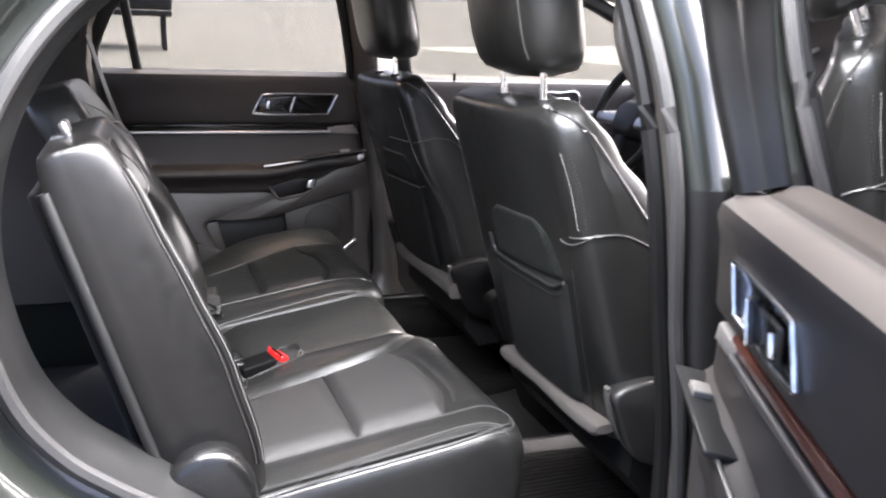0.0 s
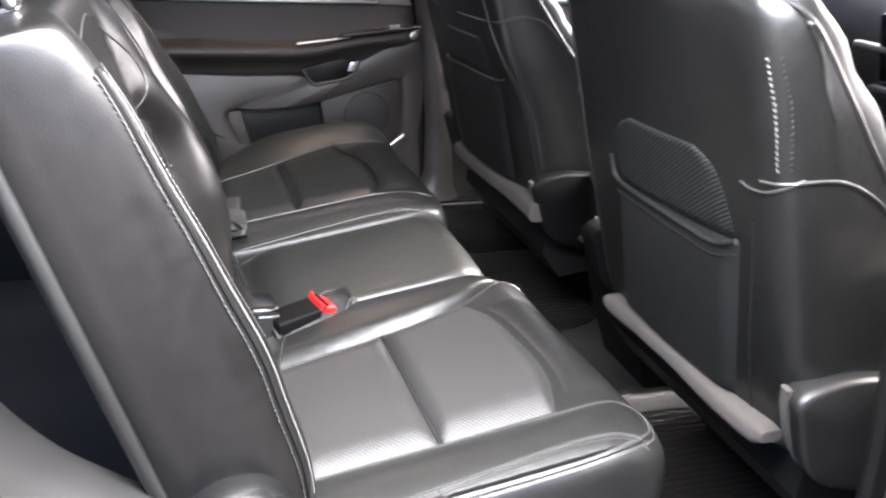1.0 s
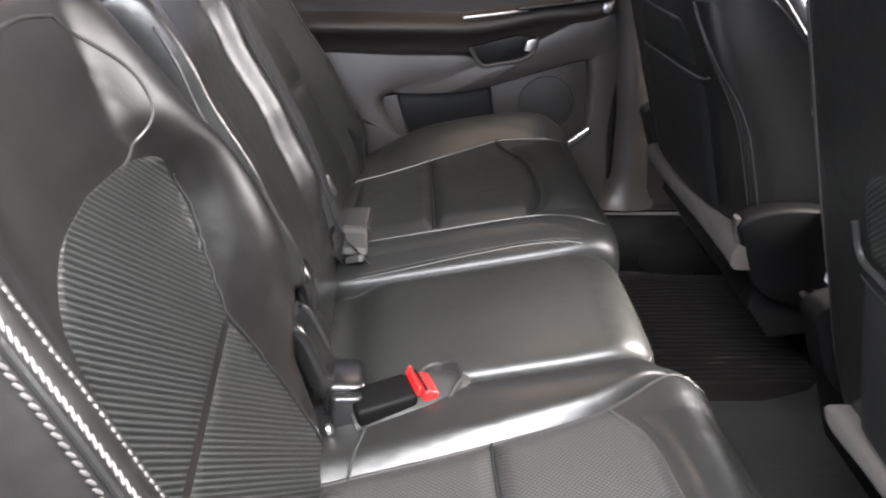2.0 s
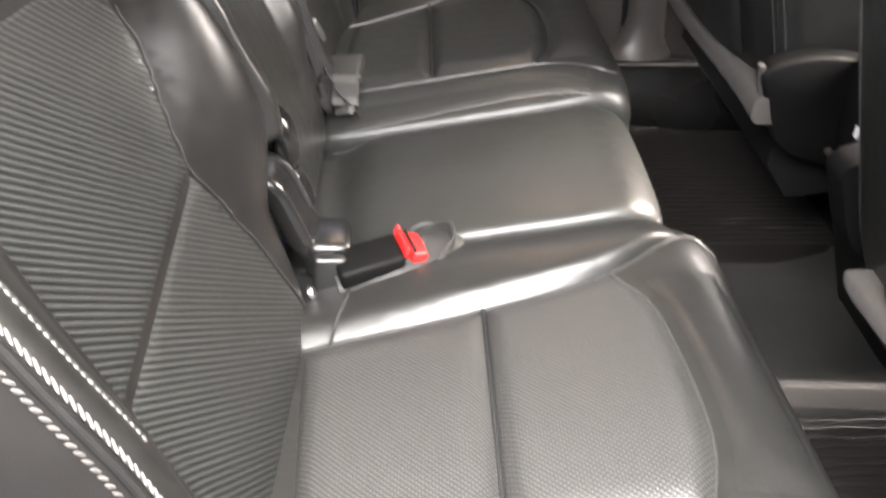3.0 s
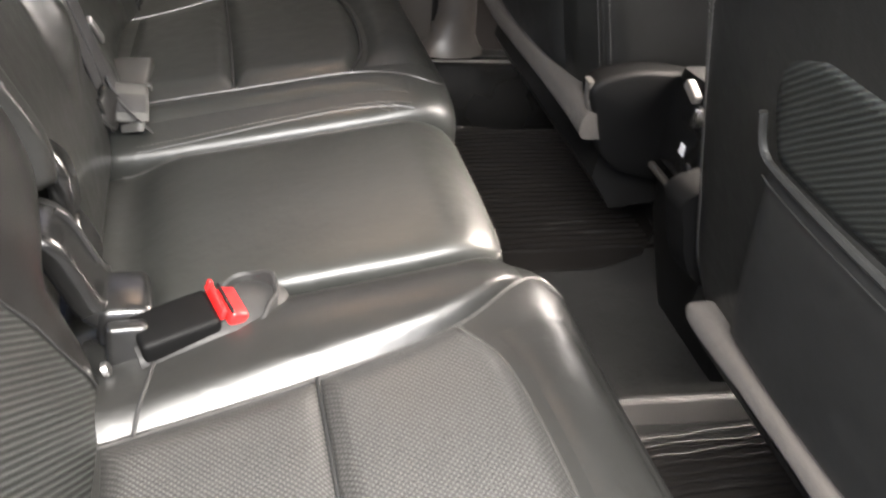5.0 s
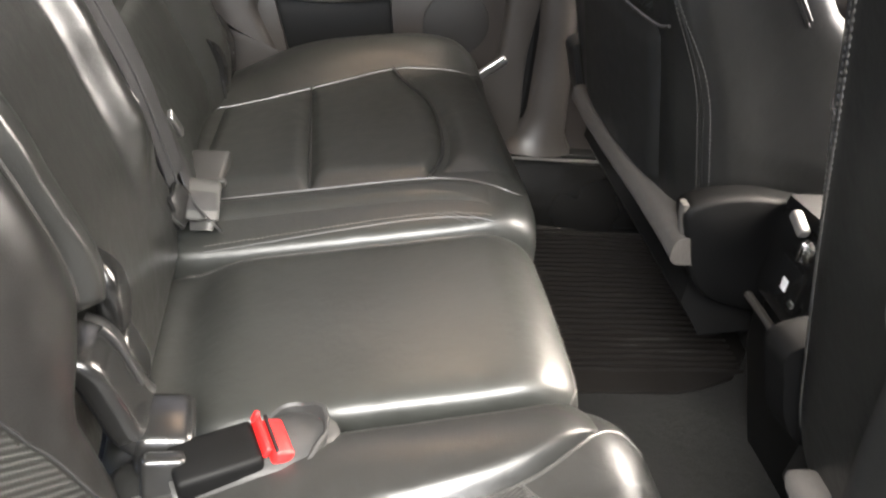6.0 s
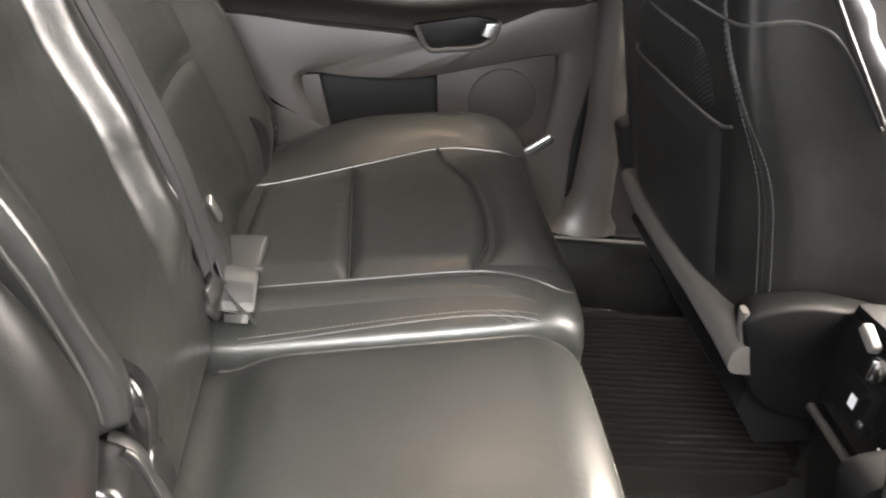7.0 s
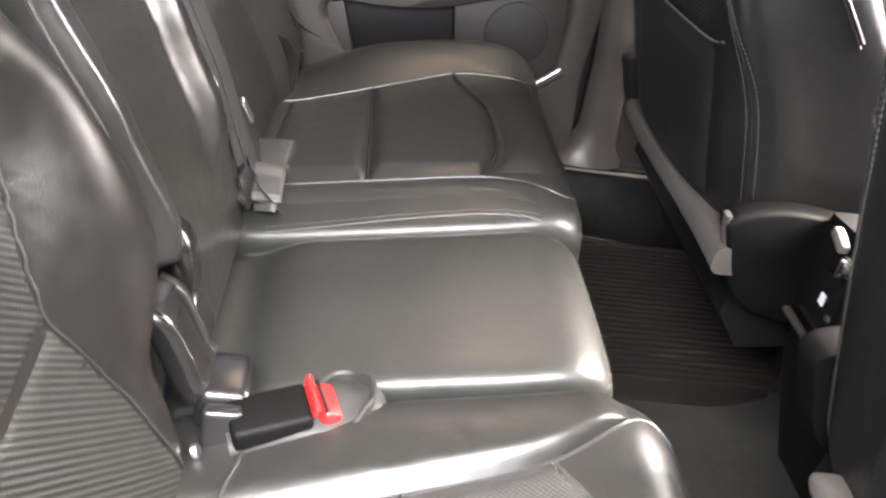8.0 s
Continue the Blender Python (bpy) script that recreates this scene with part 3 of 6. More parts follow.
part("pillar_trim", loft(rings), TRIM_GREY, cp)
part("belt_cap", joined(plate(circle(0.026, 20), 0.02, axes((-0.745, 0.715, 0.98), (1, 0, 0), (0, -0.28, 1)), 0.006), plate(circle(0.014, 16), 0.02, axes((-0.745, 0.711, 0.98), (1, 0, 0), (0, -0.28, 1)), 0.004)), PLASTIC, cp)
lone("wall_left", box((-1.3, 0.84, 0.35), (1.2, 0.05, 0.9), 0.02), PAINT, "painted rear quarter panel on the far side", "car body", kind="structure")


# ---- doors ----
def door(n, m, label, strip, strip_is):
    """A rear door: u runs back from the hinge, v up, w into the cabin; m carries it to its place."""
    t = thing(f"door_{n}", m @ Vector((0.4, 0.1, 0)), label, "car door", kind="structure")
    P = lambda u, v, w: m @ Vector((u, v, w))

    def place(bm):
        bm.transform(m)
        return bm

    def rise(u):
        return curve_of(((0.07, 0.05), (0.2, 0.034), (0.42, 0.0), (1.0, 0.0)), u)

    # padded middle panel with the armrest shelf, and the groove under it
    prof = [(0.004, 0.515, 0), (0.008, 0.528, 0.6), (0.020, 0.545, 1), (0.036, 0.556, 1), (0.047, 0.564, 1), (0.050, 0.572, 1), (0.048, 0.581, 1), (0.042, 0.588, 1), (0.026, 0.594, 1), (0.016, 0.604, 0.9), (0.014, 0.64, 0.4), (0.013, 0.692, 0)]
    us = [0.09, 0.10, 0.13, 0.18, 0.24, 0.3, 0.36, 0.42, 0.5, 0.6, 0.7, 0.78, 0.82, 0.835]
    rings = []
    for u in us:
        e = curve_of(((0.09, 0.55), (0.12, 1.0), (0.8, 1.0), (0.835, 0.7)), u)
        rings.append([P(u, v + rise(u) * k, w * e) for w, v, k in prof] + [P(u, 0.692, -0.03), P(u, 0.515, -0.03)])
    part("armrest", loft(rings), DOOR_SOFT, t, "soft charcoal armrest shelf")
    prof2 = [(0.012, 0.729), (0.016, 0.74), (0.017, 0.78), (0.02, 0.83), (0.026, 0.856), (0.022, 0.873), (0.0, 0.884), (-0.035, 0.886), (-0.04, 0.84), (-0.03, 0.729)]
    rings = [[P(u, v, w * (0.6 if u in (0.085, 0.88) else 1)) for w, v in prof2] for u in (0.085, 0.095, 0.2, 0.4, 0.6, 0.86, 0.88)]
    part("upper_panel", loft(rings), DOOR_SOFT, t, "soft black upper door pad")
    # strips
    part("accent_strip", place(box((0.52, 0.7175, 0.008), (0.66, 0.016, 0.016), 0.003)), strip, t, strip_is)
    part("chrome_strip", place(add_sweep(bmesh.new(), [Vector((u, 0.700, 0.016)) for u in (0.205, 0.3, 0.5, 0.7, 0.84)], oblong(0.012, 0.011, 0.004), (0, 1, 0))), SATIN, t, "satin chrome trim strip")
    part("strip_end", place(plate([(0.110, 0.693), (0.203, 0.693), (0.216, 0.716), (0.128, 0.722)], 0.02, axes((0, 0, 0.018), (1, 0, 0), (0, 1, 0)), 0.005)), PLASTIC_GREY, t)
    # release handle in its chrome bezel
    loop = [(0.192, 0.818), (0.30, 0.819), (0.405, 0.817), (0.421, 0.806), (0.442, 0.766), (0.436, 0.757), (0.33, 0.755), (0.222, 0.756), (0.211, 0.763), (0.189, 0.805)]
    ring = [Vector((u, v, 0.021)) for u, v in loop]
    part("handle_bezel", place(add_sweep(bmesh.new(), catmull(ring, 4, True), oblong(0.007, 0.008, 0.003), (0, 0, 1), closed=True)), CHROME, t, "chrome handle bezel")
    part("handle_cup", place(plate([(u + (0.317 - u) * 0.04, v + (0.787 - v) * 0.06) for u, v in loop], 0.008, axes((0, 0, 0.0195), (1, 0, 0), (0, 1, 0)), 0.002)), GLOSS, t)
    part("release_lever", place(joined(box((0.365, 0.786, 0.026), (0.085, 0.040, 0.010), 0.004), box((0.322, 0.786, 0.030), (0.012, 0.052, 0.016), 0.004, pose(0, 0, 0, 0, 0, 18)))), PLASTIC_SHINY, t, "black release lever")
    part("lever_edge", place(box((0.327, 0.786, 0.039), (0.006, 0.050, 0.004), 0.0015, pose(0, 0, 0, 0, 0, 18))), CHROME, t, "bright chrome lever edge")
    part("lock_tab", place(box((0.400, 0.786, 0.034), (0.012, 0.026, 0.008), 0.003, pose(0, 0, 0, 0, 0, 18))), CHROME, t, "chrome lock tab")
    # pull cup where the armrest meets the lower panel
    cup = [(0.402, 0.530), (0.372, 0.492), (0.290, 0.503), (0.262, 0.520), (0.254, 0.552), (0.30, 0.556)]
    part("pull_cup", place(plate(cup, 0.02, axes((0, 0, 0.022), (1, 0, 0), (0, 1, 0)), 0.004)), BLACK, t, "dark recessed pull cup")
    rim = [Vector((u, v, 0.023)) for u, v in ((0.402, 0.530), (0.374, 0.491), (0.34, 0.493), (0.290, 0.502), (0.262, 0.519), (0.253, 0.553))]
    part("pull_rim", place(add_sweep(bmesh.new(), catmull(rim, 5), oblong(0.010, 0.008, 0.003), (0, 0, 1))), TRIM_GREY, t)
    part("pull_end", place(plate([(0.283, 0.524), (0.262, 0.520), (0.254, 0.550), (0.276, 0.546)], 0.01, axes((0, 0, 0.028), (1, 0, 0), (0, 1, 0)), 0.003)), SATIN, t, "satin metal end of the pull cup")
    # switches on the raised front of the armrest
    tilt = pose(0, 0, 0, -12, 0, -7)
    part("switch_plate", place(box((0.20, 0.628, 0.040), (0.21, 0.008, 0.046), 0.003, tilt)), PLASTIC, t, "dark switch plate")
    part("switch_trim", place(box((0.35, 0.606, 0.046), (0.14, 0.006, 0.006), 0.002, tilt)), SATIN, t, "thin satin edge")
    part("window_switch", place(box((0.165, 0.640, 0.040), (0.030, 0.012, 0.026), 0.003, tilt)), PLASTIC_GREY, t)
    part("lock_knob", place(plate(circle(0.011, 14), 0.012, axes((0.112, 0.620, 0.050), (1, 0, 0), (0, 1, 0)), 0.004)), SATIN, t, "small satin knob")
    # lower panel round the pocket and speaker
    outer_l = [(0.075, 0.60), (0.25, 0.548), (0.285, 0.506), (0.37, 0.494), (0.412, 0.512), (0.55, 0.513), (0.755, 0.514), (0.752, 0.45), (0.728, 0.38), (0.65, 0.27), (0.56, 0.14), (0.3, 0.12), (0.085, 0.13), (0.075, 0.35)]
    inner_l = [(0.150, 0.500), (0.28, 0.463), (0.39, 0.432), (0.49, 0.422), (0.575, 0.424), (0.598, 0.404), (0.575, 0.35), (0.53, 0.29), (0.40, 0.283), (0.25, 0.283), (0.150, 0.305), (0.130, 0.345), (0.128, 0.43), (0.133, 0.487)]
    oc, ic = catmull([(u, v, 0) for u, v in outer_l], 6, True), catmull([(u, v, 0) for u, v in inner_l], 6, True)
    mid = Vector((0.34, 0.37, 0))
    rings = []
    for c, w, k in ((oc, -0.05, 0), (oc, 0.008, 0), (oc, 0.020, 0.015), (oc, 0.022, 0.04), (ic, 0.020, -0.06), (ic, 0.017, -0.01), (ic, 0.008, 0.02), (ic, -0.05, 0.035)):
        rings.append([P(*(q.lerp(mid, k).xy), w) for q in c])
    part("lower_panel", loft(rings, cap=False), TRIM_GREY, t, "charcoal lower door panel with a map pocket")
    part("speaker_panel", place(plate([(0.12, 0.505), (0.352, 0.447), (0.328, 0.29), (0.25, 0.275), (0.12, 0.305)], 0.02, axes((0, 0, 0.001), (1, 0, 0), (0, 1, 0)), 0.002)), DOOR_SOFT, t)
    part("speaker_grille", place(plate([(0.222 + a, 0.398 + b) for a, b in circle(0.064, 32)], 0.01, axes((0, 0, 0.004), (1, 0, 0), (0, 1, 0)), 0.003)), DOOR_DARK, t, "dark perforated speaker grille")
    part("pocket_lip", place(plate([(0.605, 0.412), (0.562, 0.418), (0.530, 0.30), (0.56, 0.29)], 0.02, axes((0, 0, 0.004), (1, 0, 0), (0, 1, 0)), 0.004)), TRIM_GREY, t)
    part("pocket_back", place(box((0.46, 0.36, -0.048), (0.30, 0.17, 0.008), 0.002)), PLASTIC, t, "black map pocket")
    part("kick_strip", place(box((0.152, 0.316, 0.020), (0.088, 0.020, 0.01), 0.005, pose(0, 0, 0, 0, 0, -39))), SATIN, t)
    # window surround and glass
    fw = [(0.08, 0.886), (0.055, 1.02), (0.075, 1.15), (0.16, 1.185), (0.45, 1.19), (0.72, 1.16), (0.83, 1.09), (0.885, 0.99), (0.905, 0.93), (0.91, 0.886)]
    lean = lambda v: 0.28 * max(v - 0.89, 0)
    bar = [Vector((u, v, lean(v) - 0.02)) for u, v in fw]
    part("window_frame", place(add_sweep(bmesh.new(), catmull(bar, 4), oblong(0.05, 0.045, 0.012), (0, 0, 1))), PLASTIC, t)
    part("quarter_bar", place(add_sweep(bmesh.new(), [Vector((0.775, 0.884, -0.02)), Vector((0.792, 1.0, lean(1.0) - 0.02)), Vector((0.81, 1.14, lean(1.14) - 0.02))], oblong(0.026, 0.03, 0.008), (0, 0, 1))), PLASTIC, t)
    pane = plate([(u, v) for u, v in fw], 0.004, Matrix.Identity(4), 0)
    pane.transform(Matrix(((1, 0, 0, 0), (0, 1, 0, 0), (0, 0.24, 1, -0.245), (0, 0, 0, 1))))
    ob = part("pane", place(pane), GLASS_DARK, t, "clear window glass", smooth=False)
    ob.visible_shadow = False
    sk = [(0.03, 0.10), (0.03, 0.884), (0.9, 0.884), (0.93, 0.80), (0.90, 0.62), (0.82, 0.46), (0.72, 0.28), (0.62, 0.12)]
    part("outer_skin", place(plate([(u, v) for u, v in sk], 0.07, axes((0, 0, -0.055), (1, 0, 0), (0, 1, 0)), 0.0)), PAINT, t, "dark green painted door skin")
    return t


far_m = Matrix(((-1, 0, 0, 0.2), (0, 0, -1, 0.825), (0, 1, 0, 0), (0, 0, 0, 1)))
door(1, far_m, "closed black rear door with a map pocket and speaker", GLOSS, "dark glossy accent strip")
sw = radians(66)
near_low = 0.07
near_m = Matrix(((-math.cos(sw), 0, -math.sin(sw), 0.205), (-math.sin(sw), 0, math.cos(sw), -0.905), (0, 1, 0, -near_low), (0, 0, 0, 1)))
door(2, near_m, "wide open black rear door with chrome handle and wood trim", WOOD, "reddish wood accent strip")

# front door on the far side, seen past the front seats
fd = thing("door_3", (0.8, 0.82, 0.1), "closed black front door with a plain window", "car door", kind="structure")
rings = [[Vector((x, 0.84 - w, v)) for w, v in ((-0.03, 0.1), (0.0, 0.1), (0.02, 0.45), (0.06, 0.5), (0.06, 0.54), (0.02, 0.60), (0.02, 0.80), (0.028, 0.845), (0.02, 0.862), (-0.03, 0.87))] for x in (0.20, 0.27, 0.5, 0.8, 1.1, 1.3, 1.42)]
part("door_panel", loft(rings), DOOR_SOFT, fd)
part("lock_pin", tube([Vector((0.42, 0.835, 0.865)), Vector((0.42, 0.835, 0.89))], 0.005), PLASTIC, fd)
part("trim_strip", box((0.60, 0.812, 0.712), (0.55, 0.012, 0.012), 0.003), SATIN, fd)
part("trim_strip", box((1.0, 0.812, 0.764), (0.22, 0.012, 0.010), 0.003), SATIN, fd)
loop = [Vector((x, 0.808, z)) for x, z in ((0.742, 0.826), (0.80, 0.830), (0.868, 0.830), (0.870, 0.772), (0.80, 0.764), (0.734, 0.766))]
part("handle_bezel", add_sweep(bmesh.new(), catmull(loop, 4, True), oblong(0.009, 0.009, 0.003), (0, 1, 0), closed=True), CHROME, fd, "chrome handle bezel")
part("release_lever", box((0.80, 0.806, 0.797), (0.07, 0.012, 0.036), 0.005), CHROME, fd, "chrome release lever")
fb = catmull([Vector(p) for p in ((0.25, 0.83, 0.865), (0.22, 0.80, 0.97), (0.18, 0.75, 1.12), (0.3, 0.72, 1.18), (0.7, 0.71, 1.17), (1.0, 0.74, 1.07), (1.42, 0.82, 0.87))], 5)
part("window_frame", add_sweep(bmesh.new(), fb, oblong(0.045, 0.05, 0.012), (0, 1, 0)), PLASTIC, fd)
pn = bmesh.new()
pn.faces.new([pn.verts.new(p + Vector((0, 0.005, 0))) for p in fb])
bmesh.ops.solidify(pn, geom=pn.faces[:], thickness=0.004)
ob = part("pane", pn, GLASS_SIDE, fd, "clear window glass", smooth=False)
ob.visible_shadow = False

# front door on the near side, closed, behind the opened rear door
nd = thing("door_4", (0.8, -0.86, 0.1), "closed front passenger door seen from within", "car door", kind="structure")
rings = [[Vector((x, -0.84 + w, v)) for w, v in ((-0.08, 0.1), (0.0, 0.1), (0.02, 0.45), (0.06, 0.5), (0.06, 0.54), (0.02, 0.56), (0.02, 0.76), (0.028, 0.80), (0.02, 0.815), (-0.08, 0.825))] for x in (0.24, 0.30, 0.5, 0.8, 1.1, 1.3, 1.42)]
part("door_panel", loft(rings), DOOR_SOFT, nd)
part("window_frame", add_sweep(bmesh.new(), [Vector((p.x + 0.03, -p.y, p.z)) for p in fb], oblong(0.045, 0.05, 0.012), (0, 1, 0)), PLASTIC, nd)

pn = bmesh.new()
pn.faces.new([pn.verts.new(Vector((p.x + 0.03, -p.y - 0.005, p.z))) for p in fb])
bmesh.ops.solidify(pn, geom=pn.faces[:], thickness=0.004)
ob = part("pane", pn, GLASS_SIDE, nd, "clear window glass", smooth=False)
ob.visible_shadow = False

# windscreen pillars and glass
for sgn, k in ((1, 6), (-1, 7)):
    a = thing(f"trim_{k}", (1.3, sgn * 0.78, 0.82), "pale grey windscreen pillar trim", "pillar", kind="structure")
    part("pillar_trim", add_sweep(bmesh.new(), catmull([Vector(p) for p in ((1.72, sgn * 0.80, 0.82), (1.35, sgn * 0.75, 0.99), (0.95, sgn * 0.69, 1.15), (0.6, sgn * 0.66, 1.2))], 5), oblong(0.07, 0.05, 0.015), (0, 0, 1)), HEADLINER, a)
ws = bmesh.new()
ws.faces.new([ws.verts.new(p) for p in ((1.75, -0.78, 0.84), (1.75, 0.78, 0.84), (0.74, 0.64, 1.24), (0.74, -0.64, 1.24))])
bmesh.ops.solidify(ws, geom=ws.faces[:], thickness=0.004)
ob = lone("window_1", ws, GLASS, "clear windscreen", "windscreen", kind="structure", smooth=False)
ob.visible_shadow = False

# ---- rear seats ----
GREY_DARK = surface("mid_grey_plastic", (0.022, 0.0215, 0.02), (0.034, 0.033, 0.031), 0.4, fine=900.0, bump=0.2, grain=0.0003)
LEAN = radians(17.0)
BACK_O = Vector((-0.45, 0, 0.29))
BACK_U = Vector((-math.sin(LEAN), 0, math.cos(LEAN)))
BACK_N = Vector((math.cos(LEAN), 0, math.sin(LEAN)))


def on_back(y, s, d=0.0):
    return BACK_O + BACK_U * s + BACK_N * d + Vector((0, y, 0))


def cushion_body(y0, y1, tops, front, drop=0.0, power=9.0, bumps=(), ny=44, rear=0.0):
    """A padded seat cushion: a rounded section swept across the car; tops gives z at the back and front of the top."""
    zb, zf = tops
    xf = front
    sec = [(-0.49, 0.12), (-0.495, 0.20), (-0.485, zb - 0.03), (-0.462, zb - 0.006), (-0.42, zb + 0.002)]
    for i in range(1, 8):
        x = -0.42 + (xf - 0.065 + 0.42) * i / 7
        sec.append((x, zb + (zf - zb) * (i / 7) + 0.002))
    sec += [(xf - 0.035, zf - 0.002), (xf - 0.012, zf - 0.016), (xf, zf - 0.042), (xf + 0.002, zf - 0.09), (xf - 0.008, zf - 0.15), (xf - 0.03, 0.14), (xf - 0.07, 0.10), (-0.2, 0.09), (-0.4, 0.09)]
    loop = catmull([(x, 0, z) for x, z in sec], 3, True)
    core = Vector((-0.23, 0, 0.20))
    rings = []
    for j in range(ny + 1):
        w = -1 + 2 * j / ny
        w = math.copysign(1 - (1 - abs(w)) ** 1.7, w) * 0.999
        k = max(1 - abs(w) ** power, 0.0) ** (1 / power)
        y = (y0 + y1) / 2 + w * (y1 - y0) / 2
        ring = []
        for p in loop:
            q = core + (p - core) * (0.25 + 0.75 * k)
            top = min(max((q.z - 0.22) / 0.08, 0), 1)
            dz = drop * (y - (y0 + y1) / 2)
            for c, wid, h, xc, xw in bumps:
                dz += h * math.exp(-((y - c) / wid) ** 2 - ((q.x - xc) / xw) ** 4)
            dz -= rear * min(max((-0.35 - q.x) / 0.07, 0), 1) ** 2
            ring.append(Vector((q.x, y, q.z + dz * top)))
        rings.append(ring)
    return loft(rings)


def mesh_copy(ob):
    b = bmesh.new()
    b.from_mesh(ob.data)
    b.transform(Matrix.Translation(BASE[ob]))
    return b


def over_cushion(bm):
    return Drape(bm, lambda x, y: Vector((x, y, 0.9)), (0, 0, -1))


def tip(s, recline):
    """How far a backrest that leans back more than the nearest one lies before or behind its plane."""
    return 0.17 * max(s - 0.06, 0) * recline


def back_body(inner_edge, yo, bulge, inner, thick, s0, s1, ns=34, recline=0.0):
    rings = []
    for j in range(ns + 1):
        v = -1 + 2 * j / ns
        v = math.copysign(1 - (1 - abs(v)) ** 1.6, v) * 0.998
        s = (s0 + s1) / 2 + v * (s1 - s0) / 2
        k = 0.15 + 0.85 * max(1 - abs(v) ** 7, 0) ** (1 / 7)
        b, a = curve_of(bulge, s), curve_of(inner, s)
        yi = curve_of(inner_edge, s)
        w = yo - yi
        sec = [(0.0, -0.04), (0.012, a - 0.012), (0.05, a), (0.12, a * 0.9), (0.22, a * 0.3), (0.36, -0.006), (0.52, -0.01), (0.68, -0.004), (0.79, b * 0.45), (0.88, b * 0.9), (0.94, b), (0.978, b - 0.012),
               (1.0, b - 0.05), (1.008, -thick * 0.35), (1.0, -thick * 0.8), (0.96, -thick), (0.7, -thick - 0.006), (0.3, -thick - 0.006), (0.05, -thick), (0.0, -thick * 0.75)]
        loop = catmull([(f, d, 0) for f, d in sec], 3, True)
        ring = []
        for p in loop:
            f = 0.5 + (p.x - 0.5) * k
            d = -thick * 0.45 + (p.y + thick * 0.45) * k
            d += tip(s, recline)
            ring.append(on_back(yi + w * f, s, d))
        rings.append(ring)
    return loft(rings)


def field_back(inner_edge, outer_edge, height, thick, s0, s1, ns=60, ny=46, power=7, lap=0.035):
    """A backrest whose front is height(y, s) before the leaning plane, with rounded edges and a flat rear."""
    rings = []
    for j in range(ns + 1):
        v = -1 + 2 * j / ns
        v = math.copysign(1 - (1 - abs(v)) ** 1.5, v) * 0.998
        s = (s0 + s1) / 2 + v * (s1 - s0) / 2
        k = 0.15 + 0.85 * max(1 - abs(v) ** power, 0) ** (1 / power)
        yi, yo = soft_of(inner_edge, s, 0.014), soft_of(outer_edge, s, 0.014)
        w = yo - yi
        front = []
        for i in range(ny + 1):
            f = (1 - math.cos(math.pi * i / ny)) / 2
            e = min(f, 1 - f) * abs(w) / lap
            r = math.sqrt(max(1 - (1 - min(e, 1)) ** 2, 0))
            d = height(yi + w * f, s)
            front.append((f, -thick * 0.55 + (d + thick * 0.55) * r))
        rear = [(1.004, -thick * 0.7), (0.985, -thick * 0.95), (0.9, -thick), (0.5, -thick - 0.006), (0.1, -thick), (0.015, -thick * 0.95), (-0.004, -thick * 0.7)]
        ring = []
        for f, d in front + rear:
            d = -thick * 0.45 + (d + thick * 0.45) * k
            ring.append(on_back(yi + w * (0.5 + (f - 0.5) * (0.9 + 0.1 * k)), s, d))
        rings.append(ring)
    return loft(rings)


def ease(a, b, x):
    t = min(max((x - a) / (b - a), 0.0), 1.0)
    return t * t * (3 - 2 * t)


NEAR_INNER = ((-0.02, -0.228), (0.05, -0.222), (0.10, -0.228), (0.145, -0.236), (0.168, -0.228), (0.19, -0.192), (0.21, -0.178), (0.23, -0.175), (0.30, -0.194), (0.36, -0.212), (0.45, -0.244), (0.53, -0.280), (0.60, -0.31))
NEAR_OUTER = ((-0.02, -0.712), (1, -0.712))
NEAR_SEAM = ((-0.03, -0.252), (0.02, -0.262), (0.135, -0.290), (0.232, -0.329), (0.29, -0.324), (0.335, -0.306), (0.37, -0.300), (0.40, -0.310), (0.43, -0.36))
NEAR_RIDGE = ((-0.02, 0.0), (0.08, 0.010), (0.15, 0.022), (0.20, 0.048), (0.25, 0.060), (0.32, 0.058), (0.40, 0.044), (0.48, 0.027), (0.6, 0.006))
NEAR_BOLSTER = ((-0.02, 0.035), (0.12, 0.066), (0.23, 0.074), (0.35, 0.058), (0.46, 0.042), (0.6, 0.02))


def near_back_height(y, s):
    """Front of the backrest beside the open door: two inserts that meet in a crease, an inner ridge and an outer bolster."""
    e, r = soft_of(NEAR_INNER, s, 0.03), soft_of(NEAR_SEAM, s, 0.03)
    crest = e + (r - e) * 0.42
    d = 0.003 + 0.075 * max(0.228 - 0.10 * (-0.333 - y) - s, 0) + 0.03 * max(s - 0.47, 0)
    t = min(max((y - r + 0.004) / (crest - r + 0.004), 0.0), 1.0)
    ridge = math.sin(t * math.pi / 2) if y < crest else 1 - 0.25 * ease(crest, e, y)
    bolster = ease(-0.575, -0.685, y)
    return d + soft_of(NEAR_RIDGE, s, 0.04) * ridge + (soft_of(NEAR_BOLSTER, s, 0.04) - 0.003) * bolster


MID_INNER = ((-0.02, -0.172), (0.16, -0.176), (0.3, -0.182), (0.55, -0.186))
MID_OUTER = ((-0.02, 0.186), (0.04, 0.204), (0.09, 0.208), (0.14, 0.180), (0.19, 0.146), (0.30, 0.138), (0.55, 0.136))
MID_HOLLOW = ((-0.25, 0.185), (-0.18, 0.178), (-0.152, 0.166), (-0.125, 0.172), (-0.103, 0.190), (-0.094, 0.176), (-0.070, 0.085), (-0.058, -0.02), (1, -0.05))


